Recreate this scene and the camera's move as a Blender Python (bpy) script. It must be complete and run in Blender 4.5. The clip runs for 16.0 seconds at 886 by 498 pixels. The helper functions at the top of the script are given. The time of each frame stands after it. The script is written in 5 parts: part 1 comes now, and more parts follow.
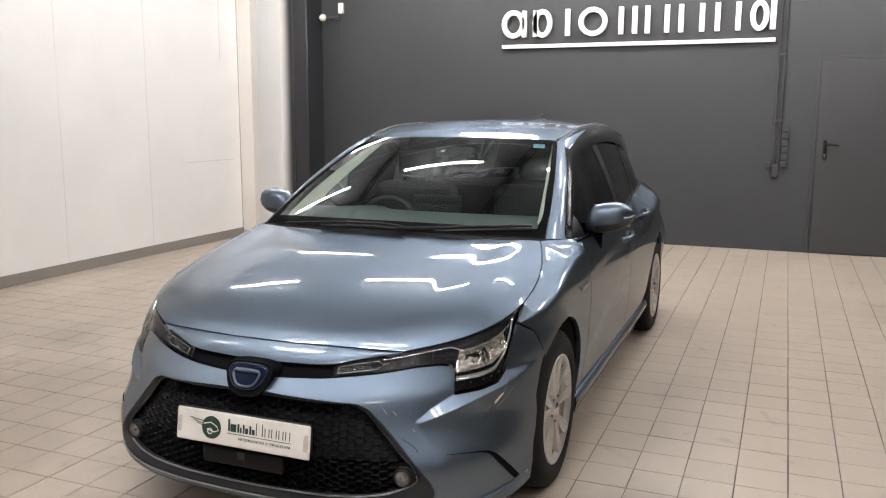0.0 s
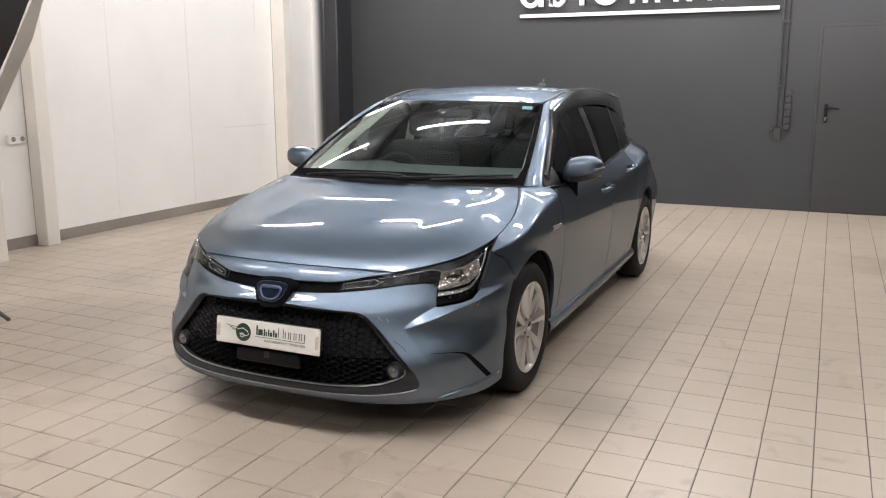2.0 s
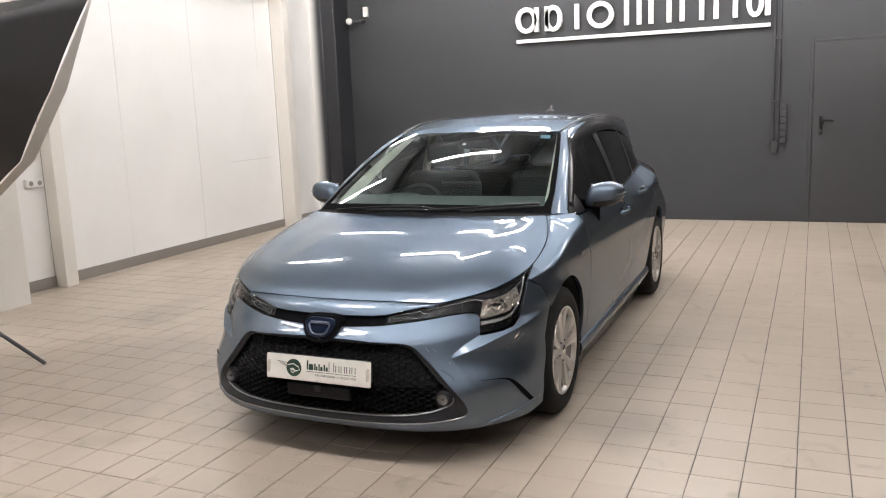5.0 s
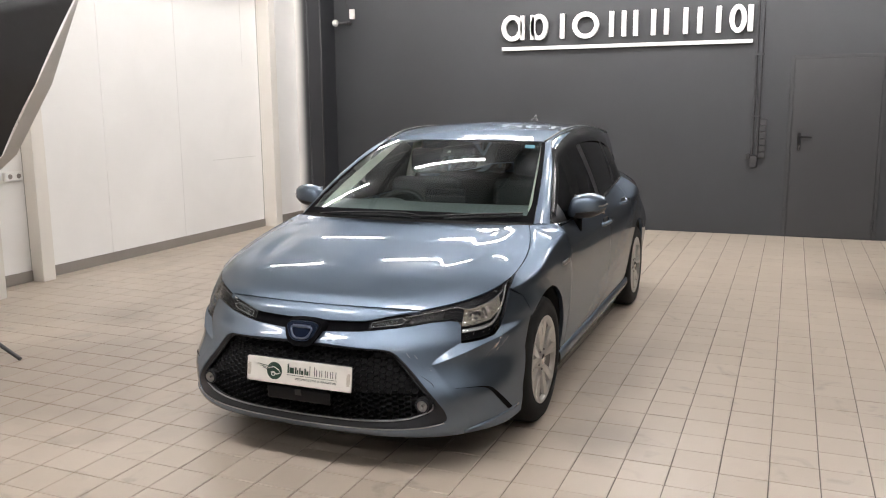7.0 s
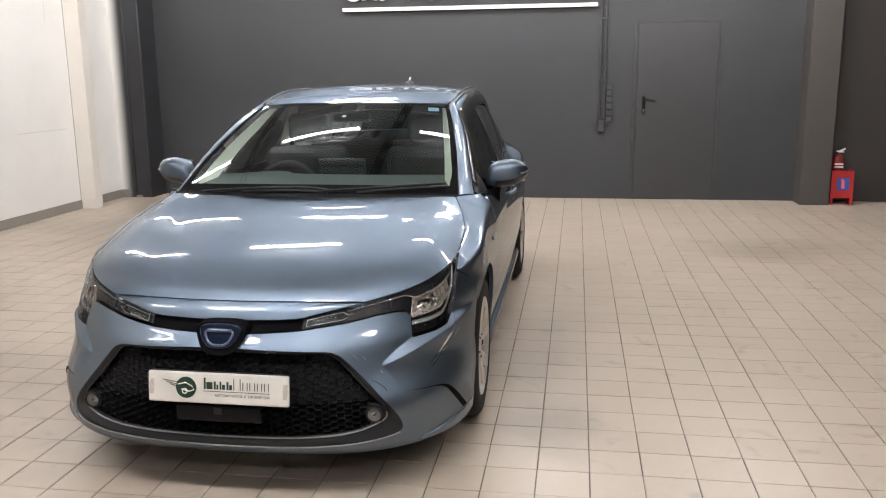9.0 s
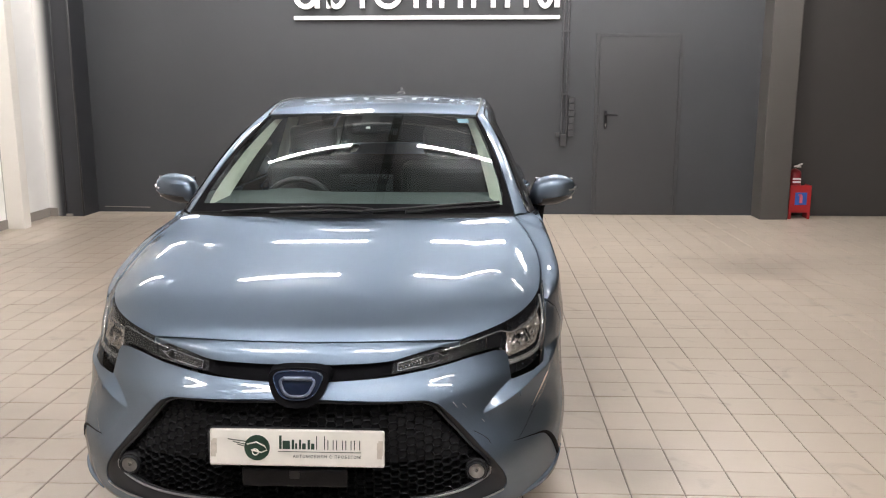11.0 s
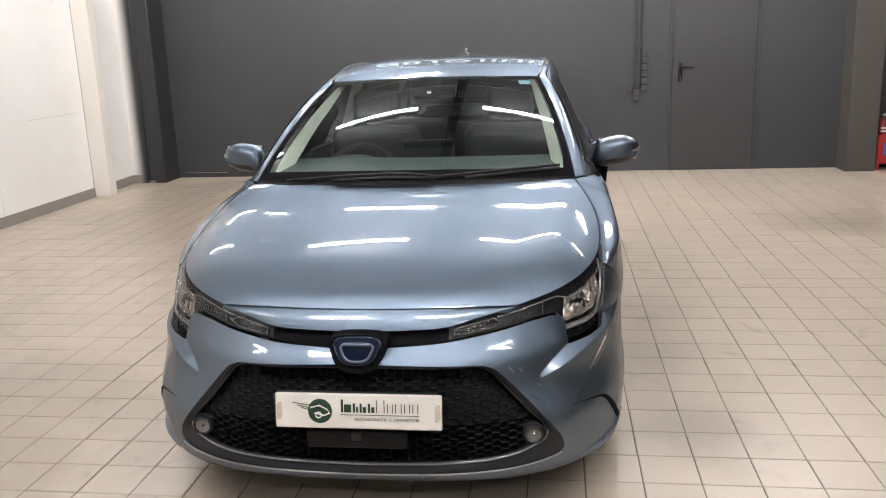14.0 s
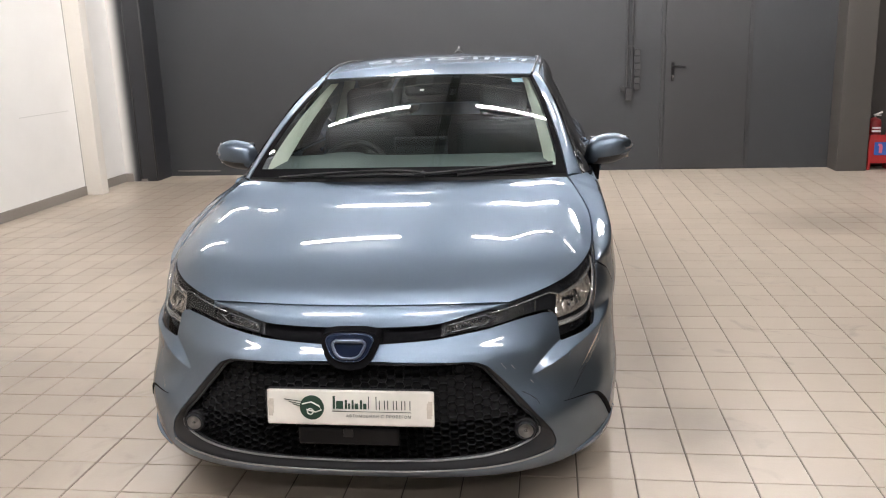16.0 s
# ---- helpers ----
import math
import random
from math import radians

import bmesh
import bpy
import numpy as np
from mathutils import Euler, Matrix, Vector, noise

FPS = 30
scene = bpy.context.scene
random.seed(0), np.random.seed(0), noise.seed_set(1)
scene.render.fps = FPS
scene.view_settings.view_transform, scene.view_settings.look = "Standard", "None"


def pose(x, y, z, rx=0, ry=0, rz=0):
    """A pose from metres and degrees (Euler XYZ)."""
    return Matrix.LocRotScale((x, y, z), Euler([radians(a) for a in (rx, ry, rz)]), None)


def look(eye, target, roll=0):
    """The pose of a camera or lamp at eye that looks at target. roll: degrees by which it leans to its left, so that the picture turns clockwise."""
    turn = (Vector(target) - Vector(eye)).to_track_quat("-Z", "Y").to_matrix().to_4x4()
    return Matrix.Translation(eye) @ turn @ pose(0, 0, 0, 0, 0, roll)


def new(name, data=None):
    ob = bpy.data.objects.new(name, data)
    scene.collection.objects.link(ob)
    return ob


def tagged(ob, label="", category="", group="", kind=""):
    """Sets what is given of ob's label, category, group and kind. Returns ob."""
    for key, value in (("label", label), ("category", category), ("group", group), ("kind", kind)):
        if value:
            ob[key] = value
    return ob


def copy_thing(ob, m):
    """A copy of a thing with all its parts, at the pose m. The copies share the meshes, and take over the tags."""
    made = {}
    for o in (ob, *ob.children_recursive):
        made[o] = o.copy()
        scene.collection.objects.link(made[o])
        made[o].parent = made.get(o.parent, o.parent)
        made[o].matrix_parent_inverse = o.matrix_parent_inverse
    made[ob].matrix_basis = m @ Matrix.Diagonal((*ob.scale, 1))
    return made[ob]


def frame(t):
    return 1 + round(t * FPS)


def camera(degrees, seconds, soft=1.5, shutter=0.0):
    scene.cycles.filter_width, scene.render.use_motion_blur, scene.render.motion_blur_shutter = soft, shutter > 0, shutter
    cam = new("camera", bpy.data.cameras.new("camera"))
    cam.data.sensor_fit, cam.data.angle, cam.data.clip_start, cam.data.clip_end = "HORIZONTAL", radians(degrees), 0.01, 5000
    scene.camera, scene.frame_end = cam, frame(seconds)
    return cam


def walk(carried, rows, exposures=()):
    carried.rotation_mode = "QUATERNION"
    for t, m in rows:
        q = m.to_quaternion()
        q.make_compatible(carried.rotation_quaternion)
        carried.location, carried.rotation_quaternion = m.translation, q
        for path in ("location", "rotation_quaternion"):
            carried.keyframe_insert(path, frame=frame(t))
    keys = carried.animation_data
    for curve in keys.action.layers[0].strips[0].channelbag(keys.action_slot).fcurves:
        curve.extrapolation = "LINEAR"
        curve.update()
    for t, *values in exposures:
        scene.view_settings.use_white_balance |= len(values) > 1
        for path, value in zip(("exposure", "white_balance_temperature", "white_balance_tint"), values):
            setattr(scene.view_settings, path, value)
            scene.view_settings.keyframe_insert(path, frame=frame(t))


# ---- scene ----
cam = camera(55.7, 16.0, soft=1.1)
PATH = [
    (0, (1.620, -2.197, 1.47), (0.878, -0.367, 1.151), 0.2),
    (0.5, (1.723, -2.309, 1.47), (0.954, -0.483, 1.191), -0.6),
    (1, (1.823, -2.553, 1.462), (1.039, -0.741, 1.144), -0.6),
    (1.5, (1.965, -2.652, 1.454), (1.149, -0.862, 1.091), 0.1),
    (2, (2.075, -2.734, 1.463), (1.256, -0.952, 1.07), -0.1),
    (2.5, (2.010, -2.902, 1.508), (1.218, -1.108, 1.116), -2.3),
    (3, (1.932, -2.971, 1.519), (1.153, -1.168, 1.144), -1.9),
    (3.5, (1.933, -2.947, 1.537), (1.158, -1.138, 1.18), -1.2),
    (4, (1.941, -2.942, 1.548), (1.151, -1.137, 1.205), -2.0),
    (4.5, (1.938, -2.939, 1.542), (1.136, -1.139, 1.198), -2.5),
    (6.8, (1.919, -2.952, 1.542), (1.150, -1.142, 1.182), -0.4),
    (7, (1.921, -2.968, 1.568), (1.168, -1.147, 1.227), -0.5),
    (7.5, (1.865, -3.0, 1.592), (1.141, -1.163, 1.277), -0.9),
    (8, (1.767, -2.955, 1.556), (1.056, -1.117, 1.212), -0.5),
    (8.5, (1.522, -2.766, 1.515), (0.964, -0.886, 1.125), -1.4),
    (8.7, (1.406, -2.705, 1.512), (0.963, -0.799, 1.1), -1.1),
    (10.8, (0.560, -2.313, 1.454), (0.485, -0.35, 1.079), 0.2),
    (11, (0.542, -2.302, 1.475), (0.460, -0.34, 1.096), 0.0),
    (11.5, (0.568, -2.267, 1.498), (0.415, -0.319, 1.073), -0.6),
    (12, (0.590, -2.284, 1.509), (0.380, -0.352, 1.037), -1.8),
    (12.5, (0.601, -2.306, 1.515), (0.354, -0.38, 1.037), -2.6),
    (13, (0.612, -2.326, 1.516), (0.342, -0.401, 1.044), -2.4),
    (13.5, (0.614, -2.321, 1.511), (0.342, -0.399, 1.032), -2.2),
    (14, (0.616, -2.315, 1.511), (0.349, -0.39, 1.035), -2.1),
    (14.5, (0.605, -2.316, 1.512), (0.333, -0.391, 1.04), -1.7),
    (15, (0.600, -2.32, 1.503), (0.320, -0.397, 1.027), -1.2),
    (15.5, (0.606, -2.319, 1.501), (0.331, -0.395, 1.026), -1.4),
    (16, (0.617, -2.315, 1.5), (0.367, -0.388, 1.023), -1.9),
]
walk(cam, [(t, look(eye, target, roll)) for t, eye, target, roll in PATH], exposures=[(0.0, -0.06), (8.0, -0.06), (11.0, 0.12), (16.0, 0.11)])

# ---- light ----
world = bpy.data.worlds.new("world")
scene.world = world
world.use_nodes = True
world.node_tree.nodes["Background"].inputs[0].default_value = (0.6, 0.7, 0.85, 1)
world.node_tree.nodes["Background"].inputs[1].default_value = 0.03
scene.view_settings.exposure = 0.0
TUBE_POWER = 118.0
CEIL = 3.90
# rows of tube lamps under the ceiling: centre x, centre y
# the two at y -4.6 are unseen extras added to brighten the front floor
LAMPS = [(x, y) for y in (-1.32, -1.05, 3.75, 5.90, 6.17) for x in (-3.40, -1.20, 0.90, 3.10) if (x, y) not in ((-3.40, 6.17), (-3.40, -1.32))] + [(0.90, -4.6), (3.10, -4.6)]


# ---- materials ----
def material(name, colour, rough=0.5, metal=0.0, vary=0.0, scale=3.0, bump=0.0, bump_scale=60.0, coat=0.0,
             coat_rough=0.03, piece=0.0, spec=0.5, detail=5.0, rough_vary=0.0, stain=0.0, stain_scale=0.9, stain_colour=None, stain_soft=False):
    """A surface with variation at two scales, fine relief and, for pieces, a value of their own."""
    m = bpy.data.materials.new(name)
    m.use_nodes = True
    t = m.node_tree
    n, l = t.nodes, t.links
    b = n["Principled BSDF"]
    b.inputs["Base Color"].default_value = (*colour, 1)
    b.inputs["Roughness"].default_value = rough
    b.inputs["Metallic"].default_value = metal
    b.inputs["Specular IOR Level"].default_value = spec
    b.inputs["Coat Weight"].default_value = coat
    b.inputs["Coat Roughness"].default_value = coat_rough
    co = n.new("ShaderNodeTexCoord")
    out = None

    def mix(a, fac, other, kind="MIX"):
        x = n.new("ShaderNodeMix")
        x.data_type, x.blend_type = "RGBA", kind
        l.new(fac, x.inputs[0])
        if a is None:
            x.inputs[6].default_value = (*colour, 1)
        else:
            l.new(a, x.inputs[6])
        x.inputs[7].default_value = (*other, 1)
        return x.outputs[2]

    def ramp(src, lo, hi, top=1.0):
        r = n.new("ShaderNodeMapRange")
        l.new(src, r.inputs[0])
        r.inputs[1].default_value, r.inputs[2].default_value = lo, hi
        r.inputs[3].default_value, r.inputs[4].default_value = 0.0, top
        return r.outputs[0]

    def tex(sc, det=detail, dist=0.0):
        x = n.new("ShaderNodeTexNoise")
        x.inputs["Scale"].default_value, x.inputs["Detail"].default_value = sc, det
        x.inputs["Distortion"].default_value = dist
        l.new(co.outputs["Object"] if not piece else geo.outputs["Position"], x.inputs["Vector"])
        return x.outputs["Fac"]

    if piece:
        geo = n.new("ShaderNodeNewGeometry")
    if vary:
        out = mix(out, ramp(tex(scale), 0.35, 0.7, vary), tuple(c * 0.55 for c in colour))
        out = mix(out, ramp(tex(scale * 9), 0.45, 0.75, vary * 0.6), tuple(min(1, c * 1.35) for c in colour))
    if piece:
        info = n.new("ShaderNodeObjectInfo")
        add = n.new("ShaderNodeMath")
        l.new(info.outputs["Random"], add.inputs[0])
        l.new(geo.outputs["Random Per Island"], add.inputs[1])
        fr = n.new("ShaderNodeMath")
        fr.operation = "FRACT"
        l.new(add.outputs[0], fr.inputs[0])
        out = mix(out, ramp(fr.outputs[0], 0.0, 1.0, piece), tuple(c * f for c, f in zip(colour, (0.72, 0.7, 0.66))))
    if stain:
        s = ramp(tex(stain_scale, 2.0 if stain_soft else 7.0, 0.0 if stain_soft else 0.6), 0.42, 0.82, stain)
        out = mix(out, s, stain_colour or tuple(c * 0.45 for c in colour))
    if out is not None:
        l.new(out, b.inputs["Base Color"])
    if rough_vary:
        r = n.new("ShaderNodeMapRange")
        l.new(tex(scale * 2.5), r.inputs[0])
        r.inputs[1].default_value, r.inputs[2].default_value = 0.3, 0.7
        r.inputs[3].default_value, r.inputs[4].default_value = max(0, rough - rough_vary), rough + rough_vary
        l.new(r.outputs[0], b.inputs["Roughness"])
    if bump:
        bp = n.new("ShaderNodeBump")
        bp.inputs["Strength"].default_value = bump
        bp.inputs["Distance"].default_value = 0.004
        l.new(tex(bump_scale), bp.inputs["Height"])
        l.new(bp.outputs[0], b.inputs["Normal"])
    return m


def glowing(name, colour, strength):
    m = bpy.data.materials.new(name)
    m.use_nodes = True
    b = m.node_tree.nodes["Principled BSDF"]
    b.inputs["Base Color"].default_value = (0.8, 0.8, 0.8, 1)
    b.inputs["Emission Color"].default_value = (*colour, 1)
    b.inputs["Emission Strength"].default_value = strength
    return m


def glass(name, tint, gloss_ior=1.5):
    """Thin pane: tinted clear with a Fresnel gloss."""
    m = bpy.data.materials.new(name)
    m.use_nodes = True
    t = m.node_tree
    n, l = t.nodes, t.links
    n.remove(n["Principled BSDF"])
    clear, shine = n.new("ShaderNodeBsdfTransparent"), n.new("ShaderNodeBsdfGlossy")
    clear.inputs[0].default_value = (*tint, 1)
    shine.inputs["Roughness"].default_value = 0.01
    fr, mx = n.new("ShaderNodeFresnel"), n.new("ShaderNodeMixShader")
    fr.inputs[0].default_value = gloss_ior
    l.new(fr.outputs[0], mx.inputs[0])
    l.new(clear.outputs[0], mx.inputs[1])
    l.new(shine.outputs[0], mx.inputs[2])
    l.new(mx.outputs[0], n["Material Output"].inputs[0])
    return m


M_WHITE_WALL = material("white_wall", (0.88, 0.87, 0.85), 0.6, vary=0.06, scale=1.2, bump=0.12, bump_scale=40, stain=0.10, stain_scale=1.3)
M_WHITE_COLUMN = material("white_column_paint", (0.80, 0.765, 0.71), 0.55, vary=0.08, scale=2.0, bump=0.2, bump_scale=30, stain=0.15)
M_SKIRTING = material("skirting_grey", (0.26, 0.235, 0.212), 0.5, vary=0.15, scale=4, bump=0.1)
M_GREY_WALL = material("charcoal_wall_paint", (0.0330, 0.0351, 0.0388), 0.55, vary=0.12, scale=0.9, bump=0.25, bump_scale=22, stain=0.12, stain_scale=0.7)
M_BROWN_WALL = material("charcoal_wall_warm", (0.041, 0.0365, 0.034), 0.6, vary=0.12, scale=0.9, bump=0.25, bump_scale=22)
M_PIER = material("pier_paint_warm", (0.062, 0.056, 0.051), 0.6, vary=0.12, scale=0.9, bump=0.25, bump_scale=22)
# for the unseen right wall; dark only to lower reflections in the car
M_SIDE_WALL = material("unseen_wall_black", (0.022, 0.022, 0.024), 0.6, vary=0.15, scale=0.9, bump=0.2, bump_scale=22)
M_DOOR = material("charcoal_door_paint", (0.0355, 0.0357, 0.038), 0.42, vary=0.08, scale=2.5, bump=0.06, bump_scale=60)
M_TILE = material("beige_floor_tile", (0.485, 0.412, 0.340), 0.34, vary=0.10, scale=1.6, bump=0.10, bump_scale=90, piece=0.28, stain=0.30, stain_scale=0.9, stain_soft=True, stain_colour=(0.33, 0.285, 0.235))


def darkened(m, patches, colour, amount, smudge=0.40):
    """Ragged darker patches and small smudges over a finished surface. patches: centre x, y and reach x, y."""
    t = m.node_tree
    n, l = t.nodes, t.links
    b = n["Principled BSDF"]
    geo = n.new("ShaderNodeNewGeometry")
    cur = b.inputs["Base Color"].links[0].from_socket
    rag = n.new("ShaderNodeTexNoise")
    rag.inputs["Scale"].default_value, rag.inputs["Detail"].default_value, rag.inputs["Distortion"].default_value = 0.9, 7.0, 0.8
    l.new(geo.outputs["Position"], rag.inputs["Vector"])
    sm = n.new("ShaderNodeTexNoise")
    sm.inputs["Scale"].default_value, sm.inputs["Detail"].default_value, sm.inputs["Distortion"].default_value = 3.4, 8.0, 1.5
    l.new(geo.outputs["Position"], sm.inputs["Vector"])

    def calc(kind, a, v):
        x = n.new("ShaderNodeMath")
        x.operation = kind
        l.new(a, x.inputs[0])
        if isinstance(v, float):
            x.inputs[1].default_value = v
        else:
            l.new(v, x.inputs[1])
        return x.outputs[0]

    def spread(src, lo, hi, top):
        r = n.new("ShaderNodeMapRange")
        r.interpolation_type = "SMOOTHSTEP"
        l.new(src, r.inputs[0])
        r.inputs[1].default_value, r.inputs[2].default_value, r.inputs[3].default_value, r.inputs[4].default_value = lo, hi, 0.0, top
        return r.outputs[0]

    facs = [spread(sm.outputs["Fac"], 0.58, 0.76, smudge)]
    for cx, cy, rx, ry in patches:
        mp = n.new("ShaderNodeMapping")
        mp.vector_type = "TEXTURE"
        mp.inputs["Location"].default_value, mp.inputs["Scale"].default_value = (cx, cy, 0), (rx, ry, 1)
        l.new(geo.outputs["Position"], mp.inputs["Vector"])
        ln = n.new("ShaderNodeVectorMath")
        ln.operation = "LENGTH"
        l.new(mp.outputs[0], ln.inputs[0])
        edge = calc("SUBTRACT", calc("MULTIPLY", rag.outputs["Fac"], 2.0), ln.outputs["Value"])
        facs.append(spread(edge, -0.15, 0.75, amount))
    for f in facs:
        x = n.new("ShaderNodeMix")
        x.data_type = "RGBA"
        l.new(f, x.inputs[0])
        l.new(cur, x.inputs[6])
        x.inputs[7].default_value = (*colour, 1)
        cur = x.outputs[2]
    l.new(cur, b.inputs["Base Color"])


# broad darker areas left of the car and at the back right
darkened(M_TILE, [(-2.9, 5.2, 1.6, 3.0), (2.9, 4.6, 0.8, 0.6), (-2.2, 0.2, 1.2, 1.6)], (0.22, 0.178, 0.142), 0.68)
# narrow darker patches on the tiles along the car's right flank
darkened(M_TILE, [(1.05, 1.75, 0.32, 1.1), (1.12, 0.85, 0.28, 0.45)], (0.20, 0.168, 0.138), 0.42, 0.10)
M_GROUT = material("dark_grout", (0.15, 0.127, 0.105), 0.8, vary=0.3, scale=2.2)
M_CEILING = material("ceiling_grey", (0.40, 0.43, 0.45), 0.7, vary=0.1)
M_HANDLE = material("handle_black", (0.006, 0.006, 0.007), 0.45, spec=0.25)
M_TRAY = material("dark_zinc", (0.17, 0.18, 0.18), 0.55, metal=0.2, vary=0.15, scale=6)
M_SIGN = material("white_acrylic", (0.82, 0.82, 0.82), 0.35)
M_BLACK = material("black_plastic", (0.018, 0.018, 0.02), 0.42, bump=0.05, bump_scale=250)
M_STEEL = material("bright_steel", (0.62, 0.62, 0.62), 0.25, metal=1.0)
M_TUBE = glowing("lamp_tube", (1.0, 0.955, 0.935), TUBE_POWER)
M_LAMP_BODY = material("white_lamp_body", (0.75, 0.75, 0.75), 0.5)
M_DARK_RED = material("dark_red_enamel", (0.20, 0.014, 0.018), 0.3, vary=0.1, scale=9)
M_RED = material("red_enamel", (0.36, 0.018, 0.020), 0.38, vary=0.1, scale=9)
M_BLUE = material("blue_label", (0.03, 0.10, 0.38), 0.5)
M_PINK = material("pink_print", (0.62, 0.14, 0.22), 0.5)
M_PAPER = material("pale_label", (0.72, 0.70, 0.68), 0.6)
M_SOCKET = material("white_plastic", (0.78, 0.77, 0.74), 0.4)
M_CLOTH = material("black_nylon_cloth", (0.022, 0.022, 0.024), 0.55, vary=0.3, scale=5, bump=0.6, bump_scale=9)
M_LINING = material("pale_cloth_lining", (0.62, 0.60, 0.57), 0.8, vary=0.12, scale=6)


# ---- building helpers ----
def mesh_of(name, bm, mat, smooth=False):
    me = bpy.data.meshes.new(name)
    bm.to_mesh(me)
    bm.free()
    me.materials.append(mat)
    if smooth:
        for p in me.polygons:
            p.use_smooth = True
    return me


def part(name, bm, mat, parent=None, label="", smooth=False):
    ob = new(name, mesh_of(name, bm, mat, smooth))
    ob.parent = parent
    if label:
        tagged(ob, label)
    return ob


def thing(name, label, category, group="", kind="", at=(0, 0, 0)):
    ob = new(name)
    ob.location = at
    ob.empty_display_size = 0.1
    return tagged(ob, label, category, group, kind)


def box(x0, x1, y0, y1, z0, z1, bevel=0.0, bm=None, segs=2):
    b = bmesh.new()
    bmesh.ops.create_cube(b, size=1, matrix=Matrix.Translation(((x0 + x1) / 2, (y0 + y1) / 2, (z0 + z1) / 2)) @ Matrix.Diagonal((x1 - x0, y1 - y0, z1 - z0, 1)))
    if bevel:
        bmesh.ops.bevel(b, geom=b.edges[:], offset=bevel, segments=segs, affect="EDGES", profile=0.5)
    return b if bm is None else join(bm, b)


def join(a, b):
    """Adds bmesh b to a."""
    me = bpy.data.meshes.new("tmp")
    b.to_mesh(me)
    b.free()
    a.from_mesh(me)
    bpy.data.meshes.remove(me)
    return a


def cyl(p0, p1, r0, r1=None, n=20, caps=True):
    p0, p1 = Vector(p0), Vector(p1)
    b = bmesh.new()
    bmesh.ops.create_cone(b, cap_ends=caps, segments=n, radius1=r0, radius2=r0 if r1 is None else r1, depth=(p1 - p0).length)
    bmesh.ops.transform(b, matrix=Matrix.Translation((p0 + p1) / 2) @ (p1 - p0).to_track_quat("Z", "Y").to_matrix().to_4x4(), verts=b.verts)
    return b


def lathe(profile, n=48, axis="z"):
    """Turns a profile of (radius, height) round an axis."""
    b = bmesh.new()
    rings = []
    for r, h in profile:
        ring = []
        for i in range(n):
            a = 2 * math.pi * i / n
            c, s = r * math.cos(a), r * math.sin(a)
            ring.append(b.verts.new({"z": (c, s, h), "x": (h, c, s), "y": (s, h, c)}[axis]))
        rings.append(ring)
    for p, q in zip(rings, rings[1:]):
        for i in range(n):
            b.faces.new((p[i], p[(i + 1) % n], q[(i + 1) % n], q[i]))
    return b


def tube(points, r, n=10, closed=False):
    """A round bar along a line of points."""
    b = bmesh.new()
    pts = [Vector(p) for p in points]
    rings = []
    k = len(pts)
    for i, p in enumerate(pts):
        d = (pts[(i + 1) % k] - pts[i - 1]) if closed or 0 < i < k - 1 else (pts[1] - pts[0] if i == 0 else pts[-1] - pts[-2])
        q = d.to_track_quat("Z", "Y")
        rings.append([b.verts.new(p + q @ Vector((r * math.cos(2 * math.pi * j / n), r * math.sin(2 * math.pi * j / n), 0))) for j in range(n)])
    pairs = list(zip(rings, rings[1:])) + ([(rings[-1], rings[0])] if closed else [])
    for p, q in pairs:
        for j in range(n):
            b.faces.new((p[j], p[(j + 1) % n], q[(j + 1) % n], q[j]))
    if not closed:
        b.faces.new(rings[0][::-1])
        b.faces.new(rings[-1])
    return b


def structure(name, bm, mat, label, category):
    return tagged(part(name, bm, mat), label, category, kind="structure")


# ---- the hall ----
LEFT, RIGHT, BACK, FRONT = -4.44, 8.2, 7.56, -7.5
floor = structure("floor", box(LEFT - 0.3, RIGHT + 0.3, FRONT - 0.3, BACK + 0.3, -0.2, -0.004), M_GROUT, "beige ceramic tile floor with dark narrow joints", "floor")
wall_back = structure("wall_back", box(LEFT - 0.3, 3.9, BACK, BACK + 0.3, -0.004, CEIL), M_GREY_WALL, "charcoal grey painted plaster wall behind the car", "wall")
wall_back_right = structure("wall_back_right", box(3.9, RIGHT + 0.3, BACK, BACK + 0.3, -0.004, CEIL), M_BROWN_WALL, "warm charcoal painted plaster wall beyond the pier", "wall")
wall_left = structure("wall_left", box(LEFT - 0.3, LEFT, FRONT, 3.568, -0.004, CEIL), M_WHITE_WALL, "white panelled wall with a thin vertical seam", "wall")
part("wall_panel", box(LEFT - 0.3, LEFT, 3.572, BACK, -0.004, CEIL), M_WHITE_WALL, wall_left)
M_JOINT = material("panel_joint", (0.40, 0.385, 0.365), 0.7)
part("seam", box(LEFT - 0.3, LEFT - 0.004, 3.568, 3.572, 0, CEIL), M_JOINT, wall_left)
part("seam", box(LEFT, LEFT + 0.008, 6.264, 6.27, 0, CEIL), M_JOINT, wall_left)
part("seam", box(LEFT, LEFT + 0.006, 2.556, 2.56, 0, CEIL), M_JOINT, wall_left)
# added wall out of view, near black so door and side glass reflect dark
structure("wall_right", box(RIGHT, RIGHT + 0.3, FRONT, BACK, -0.004, CEIL), M_SIDE_WALL, "near black unseen side wall that darkens the car's reflections", "wall")
structure("wall_front", box(LEFT - 0.3, RIGHT + 0.3, FRONT - 0.3, FRONT, -0.004, CEIL), M_GREY_WALL, "charcoal grey painted wall", "wall")
structure("ceiling", box(LEFT - 0.3, RIGHT + 0.3, FRONT - 0.3, BACK + 0.3, CEIL, CEIL + 0.2), M_CEILING, "plain grey hall ceiling", "ceiling")

